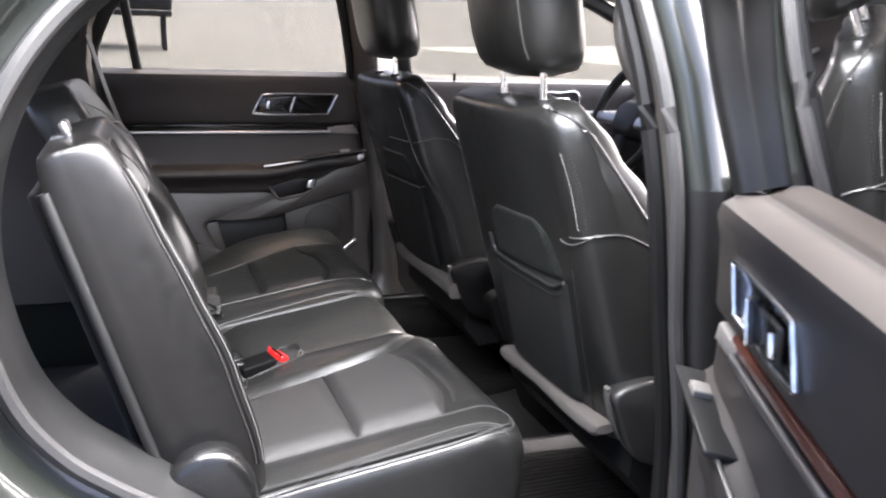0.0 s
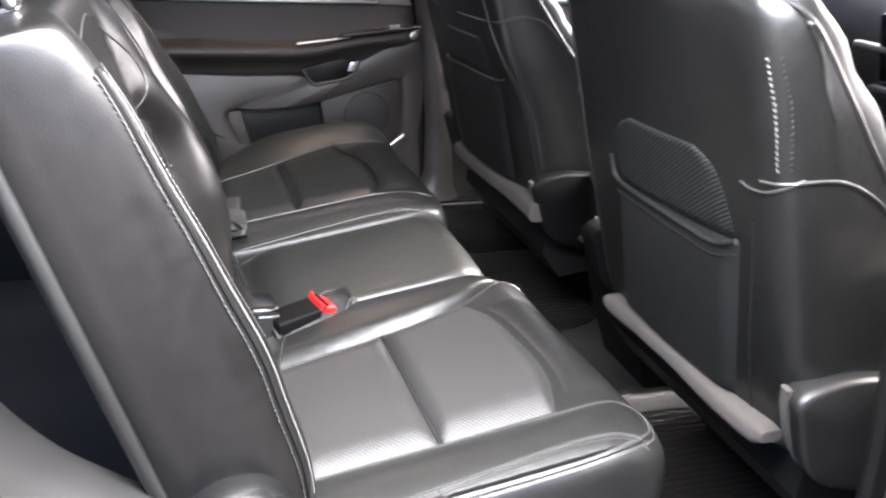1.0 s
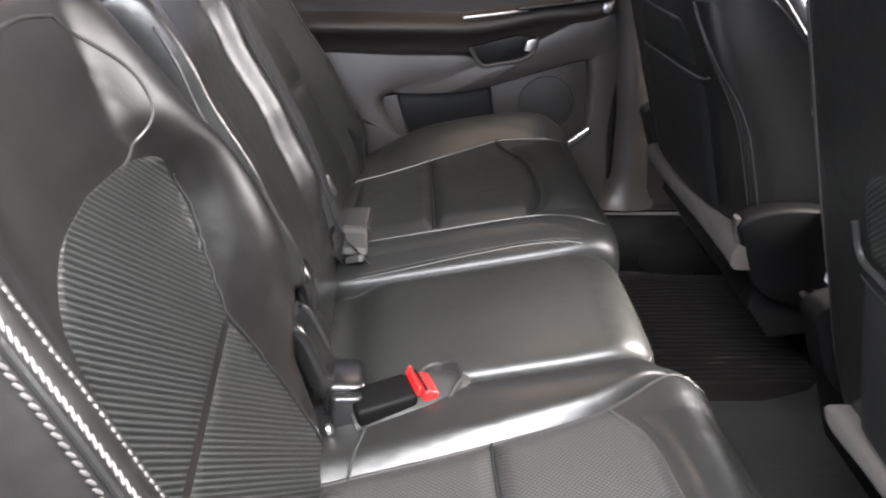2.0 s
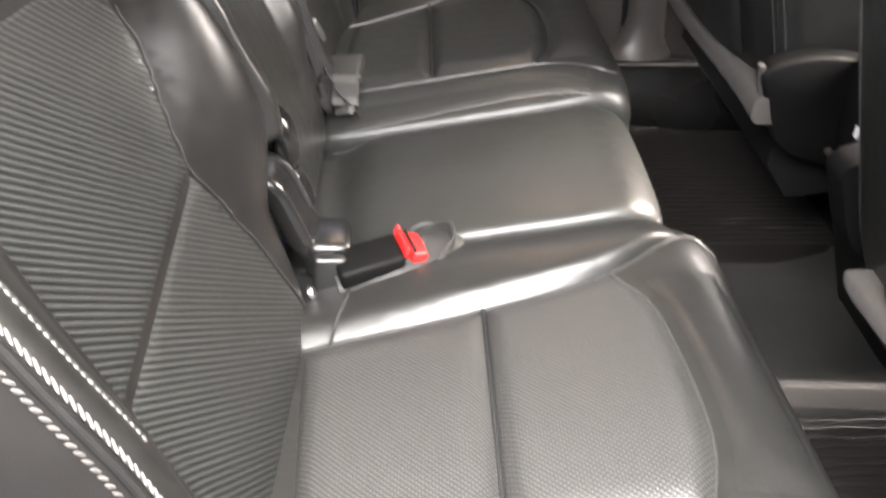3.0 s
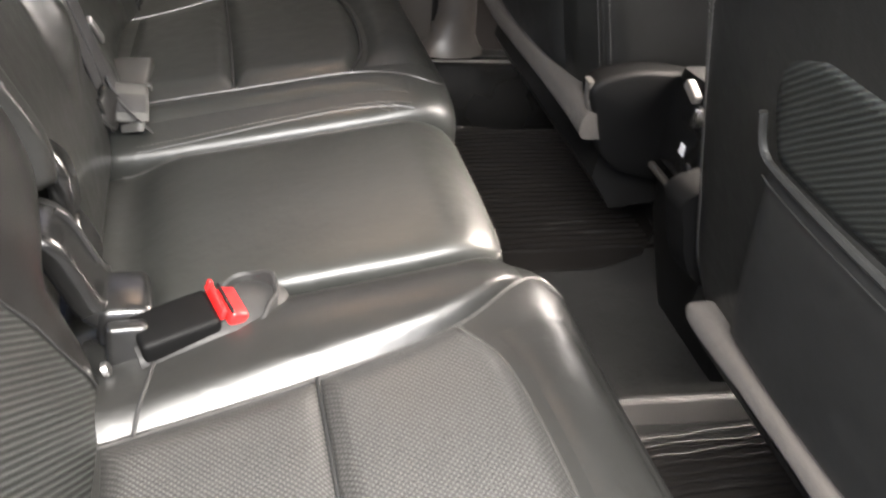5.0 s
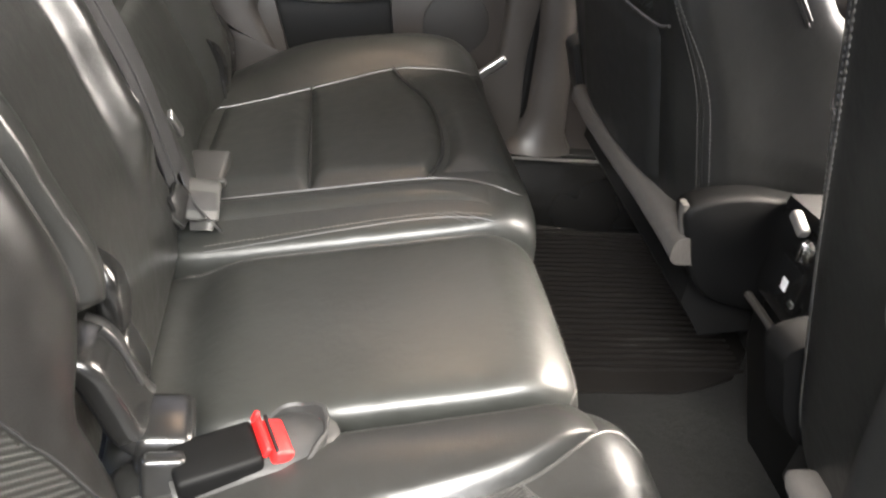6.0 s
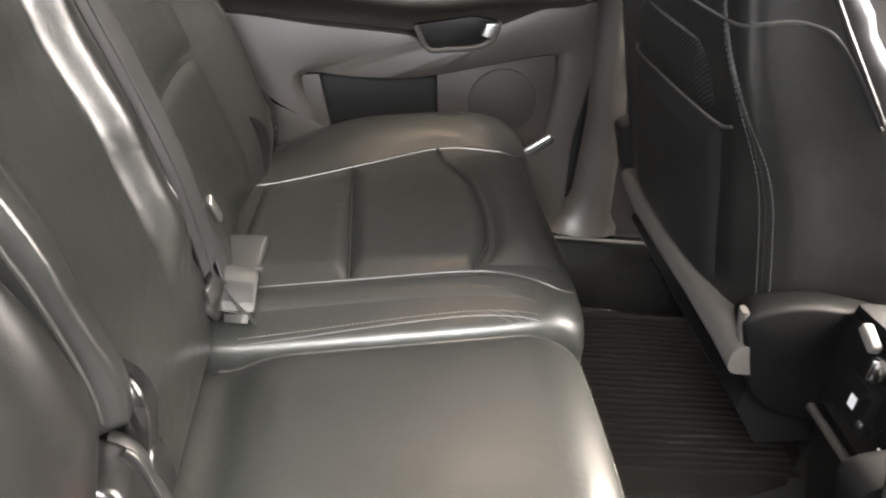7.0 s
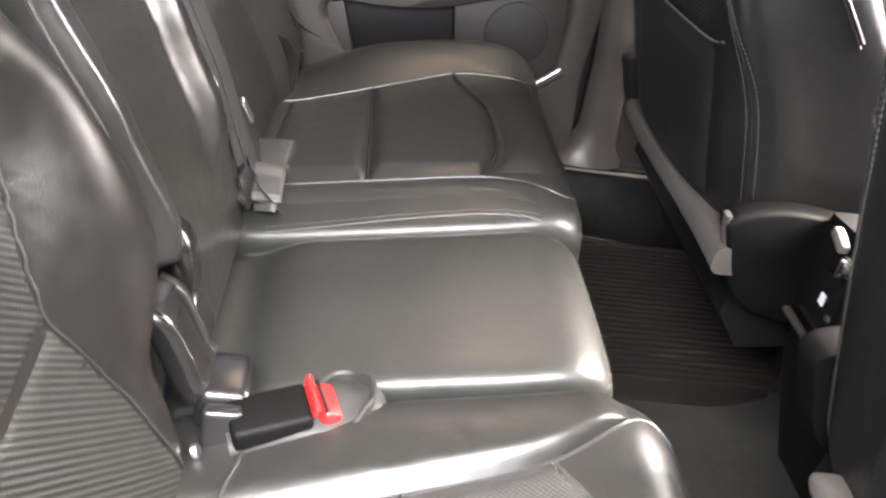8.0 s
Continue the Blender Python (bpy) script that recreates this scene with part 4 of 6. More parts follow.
def mid_back_height(y, s):
    """Front of the middle backrest: a ridge along each edge, a hollow at its near foot for the pivot."""
    up = ease(0.10, 0.22, s)
    near = ease(-0.085, -0.150, y) * (0.34 + 0.66 * up)
    far = ease(0.066, 0.100, y) * up
    d = curve_of(((0.0, 0.004), (0.1, 0.014), (0.2, 0.020), (0.3, 0.012), (0.43, -0.006), (0.56, -0.022)), s) + 0.030 * near + 0.024 * far
    # a narrow groove beside the far ridge
    d -= 0.006 * up * math.exp(-((y - 0.123) / 0.006) ** 2)
    return d - 0.05 * min(max((curve_of(MID_HOLLOW, y) - s) / 0.012, 0), 1)


def over_back(bm):
    return Drape(bm, lambda y, s: on_back(y, s, 0.4), -BACK_N)


def piping(dr, pts, name, parent, r=0.0017, lift=0.0, material=None, label=""):
    path = dr.line(pts, lift)
    return part(name, tube(path, r, 7, -dr.way), material or PIPING, parent, label)


def outboard_seat(sign, P, label):
    """The two outer places. P holds the seams of this one, in metres."""
    t = thing("rear_seat", (-0.25, P["yc"], 0.0), label, "car seat", "rear seats")
    bm = cushion_body(P["y0"], P["y1"], P["tops"], P["front"], P["drop"], P.get("power", 9.0), P["bumps"])
    dr = over_cushion(bm)
    cush = part("cushion", bm, P["skin"], t, "black leather cushion")
    m, f0, f1 = P["mid"], P["inner"], P["outer"]
    F = lambda x: f1 + P.get("skew", 0.0) * (x - P["arc"][-1][0])
    fb, fm = F(P["back"]), F(m)
    # two padded inserts
    part("rear_insert", dr.panel([(P["back"], f0[0]), (m, f0[1])], [(P["back"] + 0.02, fb), (m, fm)], P["puff"], 34, 24, 0.0012, 0.13), P["cloth"], cush, P["cloth_is"])
    part("front_insert", dr.panel([(m + 0.001, f0[1]), (m + 0.001, f0[1] + 0.5 * (fm - f0[1])), (m + 0.001, fm)], P["arc"], P["puff"], 34, 34, 0.0012, 0.13), P["cloth"], cush, P["cloth_is"])
    e = P["y1"] if sign > 0 else P["y0"]
    part("inner_bolster", dr.panel([(P["back"] - 0.02, f0[0]), (m, f0[1]), (f0[3], f0[2]), (P["front"] - 0.05, f0[4])], [(P["back"] - 0.02, e - sign * P["ib"][1]), (m, e - sign * P["ib"][1] * 1.1), (f0[3], e - sign * P["ib"][1]), (P["front"] - 0.05, e - sign * 0.02)], P["ib"][0], 30, 34, 0.003, P["roll"], (1, 1, 0, 1)), P["skin"], cush, "glossy black leather bolster")
    eo = P["y0"] if sign > 0 else P["y1"]
    part("outer_bolster", dr.panel([(P["back"], fb), (m, fm), (P["arc"][-1][0], f1), (P["front"] - 0.055, f1 + sign * P["turn"])], [(P["back"], eo + sign * 0.022), (m, eo + sign * 0.02), (P["arc"][-1][0], eo + sign * 0.02), (P["front"] - 0.06, eo + sign * 0.025)], 0.007, 16, 28, 0.001, 0.5, (1, 0, 0, 1)), P["skin"], cush, "glossy black leather bolster")
    mid_arc = [(x + 0.004, y) for x, y in P["arc"]]
    part("front_panel", dr.panel(mid_arc, [(P["front"] - 0.016, f0[4] - sign * 0.006)] + [(P["front"] - 0.014, f0[4] + (f1 - f0[4]) * k) for k in (0.3, 0.6, 0.85)] + [(P["front"] - 0.02, f1 - sign * 0.01)], P["brow"], 14, 26, 0.004, 0.3), P["skin"], cush, "glossy black leather front panel")
    piping(dr, [(P["back"] - 0.015, f0[0]), (m, f0[1]), (f0[3], f0[2]), (P["front"] - 0.045, f0[4]), (P["front"] - 0.012, f0[4] - sign * 0.012)], "inner_seam", cush)
    piping(dr, [(P["back"] - 0.025, fb), (P["back"], fb), (m, fm), (P["arc"][-1][0], f1), (P["front"] - 0.055, f1 + sign * P["turn"]), (P["front"] - 0.03, f1 + sign * (P["turn"] - 0.008)), (P["front"] - 0.014, f1 + sign * (P["turn"] - 0.02))], "outer_seam", cush)
    # near-black tubes darken these grooves as shade would
    piping(dr, [(m, f0[1]), (m, f0[1] + 0.5 * (fm - f0[1])), (m, fm)], "middle_seam", cush, 0.0024, 0.0005, SEAM_SHADE)
    piping(dr, P["arc"], "front_seam", cush, *((0.0014,) if sign > 0 else (0.0022, 0.004, SEAM_SHADE)))
    part("underframe", box((-0.24, P["yc"], 0.06), (0.42, abs(P["y1"] - P["y0"]) - 0.08, 0.09), 0.015), PLASTIC, t)
    for x in (-0.08, -0.4):
        for dy in (-0.2, 0.2):
            part("riser", box((x, P["yc"] + dy, 0.03), (0.05, 0.04, 0.09), 0.006), PLASTIC, t)

    # backrest
    yi, yo = P["yi"], P["yo"]
    if sign > 0:
        bb = field_back(NEAR_INNER, NEAR_OUTER, near_back_height, P["thick"], -0.03, 0.592, 70, 64)
    else:
        bb = back_body(P["edge"], yo, P["bulge"], P["inb"], P["thick"], -0.02, 0.635, recline=P.get("recline", 0.0))
    db = over_back(bb)
    # near backrest has the shaded copy of the leather, far one the lit copy
    back = part("backrest", bb, LEATHER_SHADED if sign > 0 else LEATHER_LIT, t, "black leather backrest with thick outer bolster")
    a = lambda f: yi + (yo - yi) * f
    if sign > 0:
        low = [(soft_of(NEAR_SEAM, q, 0.03), q) for q in (-0.028, 0.03, 0.08, 0.13, 0.18, 0.232)]
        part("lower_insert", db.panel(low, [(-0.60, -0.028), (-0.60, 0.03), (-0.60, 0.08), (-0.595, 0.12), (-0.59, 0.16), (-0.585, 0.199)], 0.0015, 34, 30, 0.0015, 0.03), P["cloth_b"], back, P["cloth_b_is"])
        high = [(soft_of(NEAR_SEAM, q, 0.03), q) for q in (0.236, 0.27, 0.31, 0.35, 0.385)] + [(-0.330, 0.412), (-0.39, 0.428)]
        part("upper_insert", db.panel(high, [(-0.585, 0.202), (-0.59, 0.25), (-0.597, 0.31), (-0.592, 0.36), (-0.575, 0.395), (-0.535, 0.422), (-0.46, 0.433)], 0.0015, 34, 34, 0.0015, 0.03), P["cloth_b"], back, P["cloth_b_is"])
        piping(db, [(soft_of(NEAR_SEAM, q, 0.03), q) for q in (-0.02, 0.03, 0.08, 0.13, 0.18, 0.232, 0.27, 0.31, 0.35, 0.385)], "insert_seam", back, 0.0014, 0.0006, SEAM_SHADE)
        piping(db, [(-0.40, 0.424), (-0.365, 0.428), (-0.333, 0.446), (-0.330, 0.482), (-0.355, 0.522), (-0.386, 0.553)], "inner_yoke_seam", back, 0.0018)
        rim = [(curve_of(NEAR_INNER, q) - 0.012, q) for q in (0.19, 0.23, 0.30, 0.37, 0.44, 0.52)]
        piping(db, rim, "ridge_seam", back, 0.0026, 0.0, LEATHER)
        part("stitching", db.stitches([(y - 0.007, q) for y, q in rim], 0.0045, 0.0022, 0.0009), THREAD_GREY, back, "fine grey stitching", kind="stuff")
    else:
        part("lower_insert", db.panel([(a(0.03), 0.0), (a(0.07), 0.12), (a(0.15), 0.235)], [(a(0.74), 0.0), (a(0.745), 0.12), (a(0.745), 0.235)], 0.008, 24, 20, 0.002, 0.09), P["cloth_b"], back, P["cloth_b_is"])
        part("upper_insert", db.panel([(a(0.15), 0.24), (a(0.13), 0.35), (a(0.18), 0.425), (a(0.40), 0.462)], [(a(0.75), 0.24), (a(0.755), 0.33), (a(0.73), 0.41), (a(0.60), 0.458)], 0.008, 24, 22, 0.002, 0.09), P["cloth_b"], back, P["cloth_b_is"])
    if sign > 0:
        piping(db, [(-0.676, 0.46), (-0.672, 0.52), (-0.64, 0.546), (-0.55, 0.553), (-0.45, 0.561), (-0.386, 0.553)], "shoulder_seam", back, 0.0018)
    else:
        piping(db, [(a(0.90), 0.44), (a(0.80), 0.53), (a(0.58), 0.575), (a(0.2), 0.57), (a(0.1), 0.53), (a(0.07), 0.45), (a(0.13), 0.405)], "shoulder_seam", back, 0.0018)
    # twin stitch rows along the edge of the bolster
    edge = [(a(0.962), 0.06), (a(0.964), 0.15), (a(0.964), 0.25), (a(0.962), 0.38), (a(0.960), 0.47), (a(0.955), 0.545)]
    edge2 = [(y - (yo - yi) * 0.017, s) for y, s in edge]
    piping(db, [(y - (yo - yi) * 0.0085, s) for y, s in edge], "edge_seam", back, 0.0030 if sign > 0 else 0.0014, 0.0004, LEATHER)
    if sign > 0:
        part("stitching", joined(db.stitches(edge, 0.0088, -0.0020, 0.0013, slant=0.5), db.stitches(edge2, 0.0088, -0.0020, 0.0013, slant=-0.5)), P["thread"], back, "twin stitching along the bolster", kind="stuff")
    inner_row = [(y + sign * 0.024, q) for y, q in edge[2:]]
    piping(db, [(y + sign * 0.003, q) for y, q in inner_row], "inner_edge_seam", back, 0.0022, 0.0, LEATHER)
    part("stitching", db.stitches(inner_row, 0.004, 0.0018, 0.0010), THREAD_GREY, back, "fine grey stitching", kind="stuff")
    # welt along the rear edge of the side panel, and the hard rear board behind it
    welt = catmull([on_back(yo + sign * 0.004, q, -P["thick"] + 0.006 + tip(q, P.get("recline", 0.0))) for q in (0.03, 0.12, 0.25, 0.38, 0.47, 0.545)], 6)
    part("welt", tube(welt, 0.0085, 10, (0, 1, 0)), VINYL, back, "round black welt")
    part("rear_board", box(on_back((yi + yo) / 2, 0.28, -P["thick"] - 0.018 + tip(0.3, P.get("recline", 0.0))), (0.02, abs(yo - yi) - 0.16, 0.52), 0.008, Matrix.Rotation(-LEAN, 4, "Y")), CARPET, back)
    part("release_latch", joined(box(on_back(yo + sign * 0.20, 0.590, -0.055 + tip(0.63, P.get("recline", 0.0))), (0.03, 0.022, 0.012), 0.004, Matrix.Rotation(-LEAN, 4, "Y")), box(on_back(yo + sign * 0.20, 0.603, -0.045 + tip(0.63, P.get("recline", 0.0))), (0.012, 0.05, 0.02), 0.004, Matrix.Rotation(-LEAN, 4, "Y"))), SATIN, back, "satin metal release latch")
    # hinge cover at the foot of the backrest
    hc = catmull([(-0.565, 0, 0.29), (-0.56, 0, 0.37), (-0.52, 0, 0.415), (-0.465, 0, 0.415), (-0.43, 0, 0.37), (-0.425, 0, 0.29)], 5)
    yo2 = yo + sign * -0.012
    rings = [[Vector((p.x * k + (1 - k) * -0.495, yy, p.z * k + (1 - k) * 0.33)) for p in hc] for yy, k in ((yo2 + sign * 0.10, 0.9), (yo2 - sign * 0.0, 0.98), (yo2 - sign * 0.018, 1.0), (yo2 - sign * 0.03, 0.95), (yo2 - sign * 0.036, 0.85))]
    part("hinge_cover", loft(rings), PLASTIC_SHINY, t, "shiny black hinge cover")
    return t


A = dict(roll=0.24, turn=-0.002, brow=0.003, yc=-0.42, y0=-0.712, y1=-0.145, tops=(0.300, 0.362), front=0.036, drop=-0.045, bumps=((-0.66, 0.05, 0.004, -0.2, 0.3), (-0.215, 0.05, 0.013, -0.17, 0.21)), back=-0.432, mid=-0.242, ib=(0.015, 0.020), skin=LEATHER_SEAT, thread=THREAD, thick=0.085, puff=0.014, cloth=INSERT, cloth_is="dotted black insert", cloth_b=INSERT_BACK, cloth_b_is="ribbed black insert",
         inner=(-0.324, -0.291, -0.260, -0.104, -0.205), outer=-0.602, arc=[(-0.104, -0.258), (-0.073, -0.31), (-0.063, -0.40), (-0.064, -0.51), (-0.09, -0.60)],
         yi=-0.245, yo=-0.712)
C = dict(roll=0.45, turn=0.012, brow=0.008, recline=-1.0, power=14.0, skew=0.17, yc=0.44, y0=0.160, y1=0.762, tops=(0.302, 0.368), front=0.016, drop=-0.035, bumps=((0.72, 0.075, 0.056, -0.19, 0.2), (0.16, 0.06, -0.012, -0.2, 0.4)), back=-0.452, mid=-0.291, ib=(0.006, 0.05), skin=LEATHER_LIT, thread=LEATHER, thick=0.11, puff=0.011, cloth=LEATHER_LIT, cloth_is="padded black leather insert", cloth_b=LEATHER_LIT, cloth_b_is="padded black leather insert",
         inner=(0.272, 0.272, 0.268, -0.12, 0.225), outer=0.648, arc=[(-0.128, 0.268), (-0.104, 0.33), (-0.096, 0.43), (-0.106, 0.55), (-0.152, 0.648)],
         yi=0.235, yo=0.715, edge=((-0.02, 0.235), (1, 0.235)), inb=((0, 0.012), (0.3, 0.02), (0.6, 0.012)), bulge=((-0.02, 0.03), (0.12, 0.05), (0.23, 0.055), (0.35, 0.045), (0.46, 0.035), (0.6, 0.02)))
outboard_seat(1, A, "black leather rear seat beside the open door")
seat_c = outboard_seat(-1, C, "black leather rear seat beside the closed door")

# stitched line on the inner bolster of the far seat
for ob in seat_c.children:
    if ob.name.startswith("cushion"):
        bmc = bmesh.new()
        bmc.from_mesh(ob.data)
        bmc.transform(Matrix.Translation(BASE[ob]))
        dc = over_cushion(bmc)
        ln = [(-0.42, 0.168), (-0.35, 0.172), (-0.25, 0.179), (-0.16, 0.183), (-0.115, 0.181), (-0.08, 0.175), (-0.055, 0.168)]
        piping(dc, ln, "bolster_seam", ob, 0.0015)
        for q in (0.0, 0.012, 0.024):
            piping(dc, [(-0.128 + q, 0.190), (-0.108 + q, 0.180), (-0.09 + q, 0.169)], "pleat_seam", ob, 0.0012)
        part("stitching", dc.stitches([(x, y + 0.007) for x, y in ln], 0.004, 0.002, 0.0008), THREAD_GREY, ob, "grey stitching", kind="stuff")
        bmc.free()

seat_a = [ob for ob in bpy.data.objects if ob.name == "rear_seat"][0]
for ob in seat_a.children:
    if ob.name.startswith("cushion"):
        bmc = mesh_copy(ob)
        for c in ob.children:
            if c.name.startswith(("outer_bolster", "front_panel", "inner_bolster")):
                bmc = joined(bmc, mesh_copy(c))
        dc = over_cushion(bmc)
        piping(dc, [(-0.384, -0.225), (-0.391, -0.262), (-0.400, -0.296), (-0.405, -0.318)], "rear_crease", ob, 0.0022, 0.0006, SEAM_SHADE)
        ln = [(-0.42, -0.691), (-0.345, -0.689), (-0.23, -0.681), (-0.108, -0.672), (-0.055, -0.672), (-0.025, -0.678), (-0.008, -0.688)]
        for q in (0.0, 0.008):
            piping(dc, [(x, y - q) for x, y in ln], "bolster_seam", ob, 0.0014)
        part("stitching", dc.stitches([(x, y - 0.004) for x, y in ln], 0.004, 0.0015, 0.0009), THREAD_GREY, ob, "grey stitching", kind="stuff")
        ed = [(-0.42, -0.7035), (-0.24, -0.7035), (-0.115, -0.7030), (-0.04, -0.699), (0.000, -0.684), (0.014, -0.662), (0.022, -0.638), (0.025, -0.618)]
        for q in (0.0, 0.009):
            part("edge_stitching", dc.stitches([(x - q * 0.2, y + q) for x, y in ed], 0.0045, 0.001, 0.0010), THREAD, ob, "pale edge stitching", kind="stuff")
        piping(dc, [(x - 0.001, y + 0.0045) for x, y in ed], "edge_seam", ob, 0.0018, 0.0, LEATHER)
        bmc.free()

# middle place
mid = thing("middle_seat", (-0.25, 0.0, 0.0), "smooth black leather middle seat of the rear bench", "car seat", "rear seats")
bm = cushion_body(-0.142, 0.156, (0.292, 0.353), -0.004, 0.01, 11.0, ((0.0, 0.12, 0.006, -0.2, 0.4),), rear=0.022)
dm = over_cushion(bm)
mc = part("cushion", bm, LEATHER_LIT, mid, "smooth black leather cushion")
piping(dm, [(-0.44, 0.147), (-0.3, 0.148), (-0.1, 0.148), (-0.03, 0.147)], "edge_seam", mc, 0.0018)
piping(dm, [(-0.022, 0.146), (-0.012, 0.12), (-0.010, 0.05), (-0.010, -0.05), (-0.012, -0.11), (-0.022, -0.134)], "front_seam", mc, 0.0014)
part("underframe", box((-0.24, 0.0, 0.055), (0.40, 0.2, 0.1), 0.012), PLASTIC, mid)
mb = field_back(MID_INNER, MID_OUTER, mid_back_height, 0.10, -0.01, 0.54, 110, 90, 9, 0.02)
dmb = over_back(mb)
mbk = part("backrest", mb, LEATHER_BACK, mid, "smooth black leather backrest")
piping(dmb, [(0.130, 0.22), (0.130, 0.30), (0.128, 0.4), (0.126, 0.5)], "edge_seam", mbk, 0.0018)
piping(dmb, [(-0.168, 0.18), (-0.172, 0.28), (-0.175, 0.4), (-0.176, 0.5)], "edge_seam", mbk, 0.0022)
part("slot", tube(dmb.line([(0.170, 0.078), (0.177, 0.064), (0.184, 0.050)], 0.0), 0.0045, 8), GLOSS, mbk, "narrow dark slot")
# folding hinge lug and cap at the foot of the middle backrest
lug = catmull([on_back(-0.100, 0.184, 0.018), on_back(-0.103, 0.165, 0.026), on_back(-0.106, 0.14, 0.026), on_back(-0.106, 0.112, 0.018)], 5)
part("pivot_lug", add_sweep(bmesh.new(), lug, oblong(0.040, 0.026, 0.011, 4), BACK_N, taper=lambda u: 0.55 + 0.45 * min(u * 2.2, 1)), PLASTIC_SHINY, mid, "dark plastic pivot lug")
cap_at = axes(on_back(-0.116, 0.078, 0.030), (0, 1, 0.12), BACK_U)
cap = part("pivot_cap", plate(oblong(0.040, 0.062, 0.0195, 6), 0.04, cap_at, 0.008, 4), PLASTIC_SHINY, mid, "dark plastic pivot cap")
part("rim", tube([cap_at @ Vector((x, y, -0.009)) for x, y in oblong(0.046, 0.068, 0.0225, 6)], 0.003, 7, BACK_N, True), PLASTIC_SHINY, cap)

# curved recliner cover between near and middle backrests
rc = thing("recliner_cover", (-0.45, -0.15, 0.30), "shiny curved black plastic recliner cover between the backrests", "seat cover")
path = catmull([Vector(p) for p in ((-0.502, -0.174, 0.424), (-0.488, -0.175, 0.423), (-0.470, -0.175, 0.413), (-0.455, -0.175, 0.378), (-0.443, -0.175, 0.347), (-0.425, -0.174, 0.331), (-0.400, -0.174, 0.326))], 5)
part("cover", add_sweep(bmesh.new(), path, oblong(0.062, 0.030, 0.011, 5), (0.6, 0, 1)), PLASTIC_SHINY, rc)
part("cover_rib", add_sweep(bmesh.new(), [p + Vector((0.011, 0.018, 0.012)) for p in path[8:-12]], oblong(0.006, 0.008, 0.002, 2), (0.6, 0, 1)), PLASTIC, rc)
part("end_block", box((-0.416, -0.175, 0.325), (0.052, 0.068, 0.050), 0.011, pose(0, 0, 0, 0, 6, 6)), PLASTIC_SHINY, rc)
path2 = [p + Vector((-0.004, 0.042, -0.010)) for p in path[6:-8]]
part("side_cover", add_sweep(bmesh.new(), path2, oblong(0.022, 0.030, 0.007, 3), (0.4, 0, 1)), PLASTIC, rc)
part("lower_clip", box((-0.411, -0.225, 0.316), (0.038, 0.018, 0.062), 0.006, pose(0, 0, 0, -8, 4, 6)), PLASTIC_SHINY, rc, "dark plastic clip")
part("clip_end", box((-0.410, -0.236, 0.288), (0.032, 0.008, 0.007), 0.002, pose(0, 0, 0, 0, 4, 6)), SATIN, rc, "bright metal clip end")
part("bracket", box((-0.392, -0.218, 0.322), (0.022, 0.03, 0.012), 0.003, pose(0, 0, 0, 0, 20, 15)), STEEL, rc, "bare steel bracket")
part("screw", plate(circle(0.007, 12), 0.006, axes((-0.426, -0.246, 0.316), (0, 1, 0), (-0.4, 0, 1)), 0.002), STEEL, rc)


# ---- belts and buckles ----
bk = thing("seat_belt_buckle", (-0.34, -0.19, 0.28), "black seat belt buckle with a bright red release button", "buckle")
turn = axes((-0.360, -0.212, 0.338), (0.93, 0.30, 0.12), (-0.30, 0.95, 0.05))
bm = box((-0.008, 0, -0.004), (0.076, 0.050, 0.026), 0.006)
bm.transform(turn)
part("housing", bm, SHADED_BLACK, bk)
tilt = pose(0, 0, 0, 0, 28, 0)
bm = joined(box((0.046, -0.003, -0.001), (0.019, 0.044, 0.016), 0.004, tilt), box((0.034, 0.002, 0.006), (0.006, 0.042, 0.012), 0.002, tilt), box((0.034, 0.021, 0.012), (0.005, 0.006, 0.012), 0.002, tilt))
bm.transform(turn)
part("release_button", bm, RED, bk, "red release button")
bm = box((0.0425, -0.001, 0.0095), (0.003, 0.044, 0.004), 0.001, tilt)
bm.transform(turn)
part("slot", bm, GLOSS, bk)
bm = tube([Vector((-0.42, -0.2, 0.30)), Vector((-0.39, -0.198, 0.315)), Vector((-0.375, -0.194, 0.325))], 0.012)
part("stalk", bm, PLASTIC, bk)
# soft pocket that holds the buckle
pk = thing("buckle_pocket", (-0.29, -0.165, 0.30), "grey creased soft boot round the seat belt buckle", "boot")
loop = []
for i in range(26):
    q = 2 * math.pi * i / 26
    r = 1 + 0.05 * math.sin(3 * q + 1) + 0.03 * math.sin(7 * q)
    loop.append(turn @ Vector((0.064 + 0.030 * r * math.cos(q), 0.004 + 0.032 * r * math.sin(q), -0.006 + 0.010 * math.cos(q) + 0.003 * math.sin(5 * q))))
part("collar", add_sweep(bmesh.new(), loop, [(-0.002, -0.030), (-0.0022, 0.001), (0.0, 0.0035), (0.0022, 0.001), (0.002, -0.030)], (0.1, 0.1, 1), closed=True), BOOT, pk, "thin grey boot rim")
rings = []
for u, w, h in ((-0.05, 0.046, 0.018), (0.0, 0.054, 0.024), (0.04, 0.066, 0.026), (0.070, 0.066, 0.024), (0.094, 0.046, 0.020), (0.104, 0.022, 0.010)):
    rings.append([turn @ Vector((u, (w / 2) * 1.1 * math.cos(q) * (1 + 0.03 * math.sin(5 * q + 40 * u)), -0.018 + h * 0.72 * math.sin(q))) for q in [2 * math.pi * i / 28 for i in range(28)]])
part("boot", loft(rings), BOOT, pk)

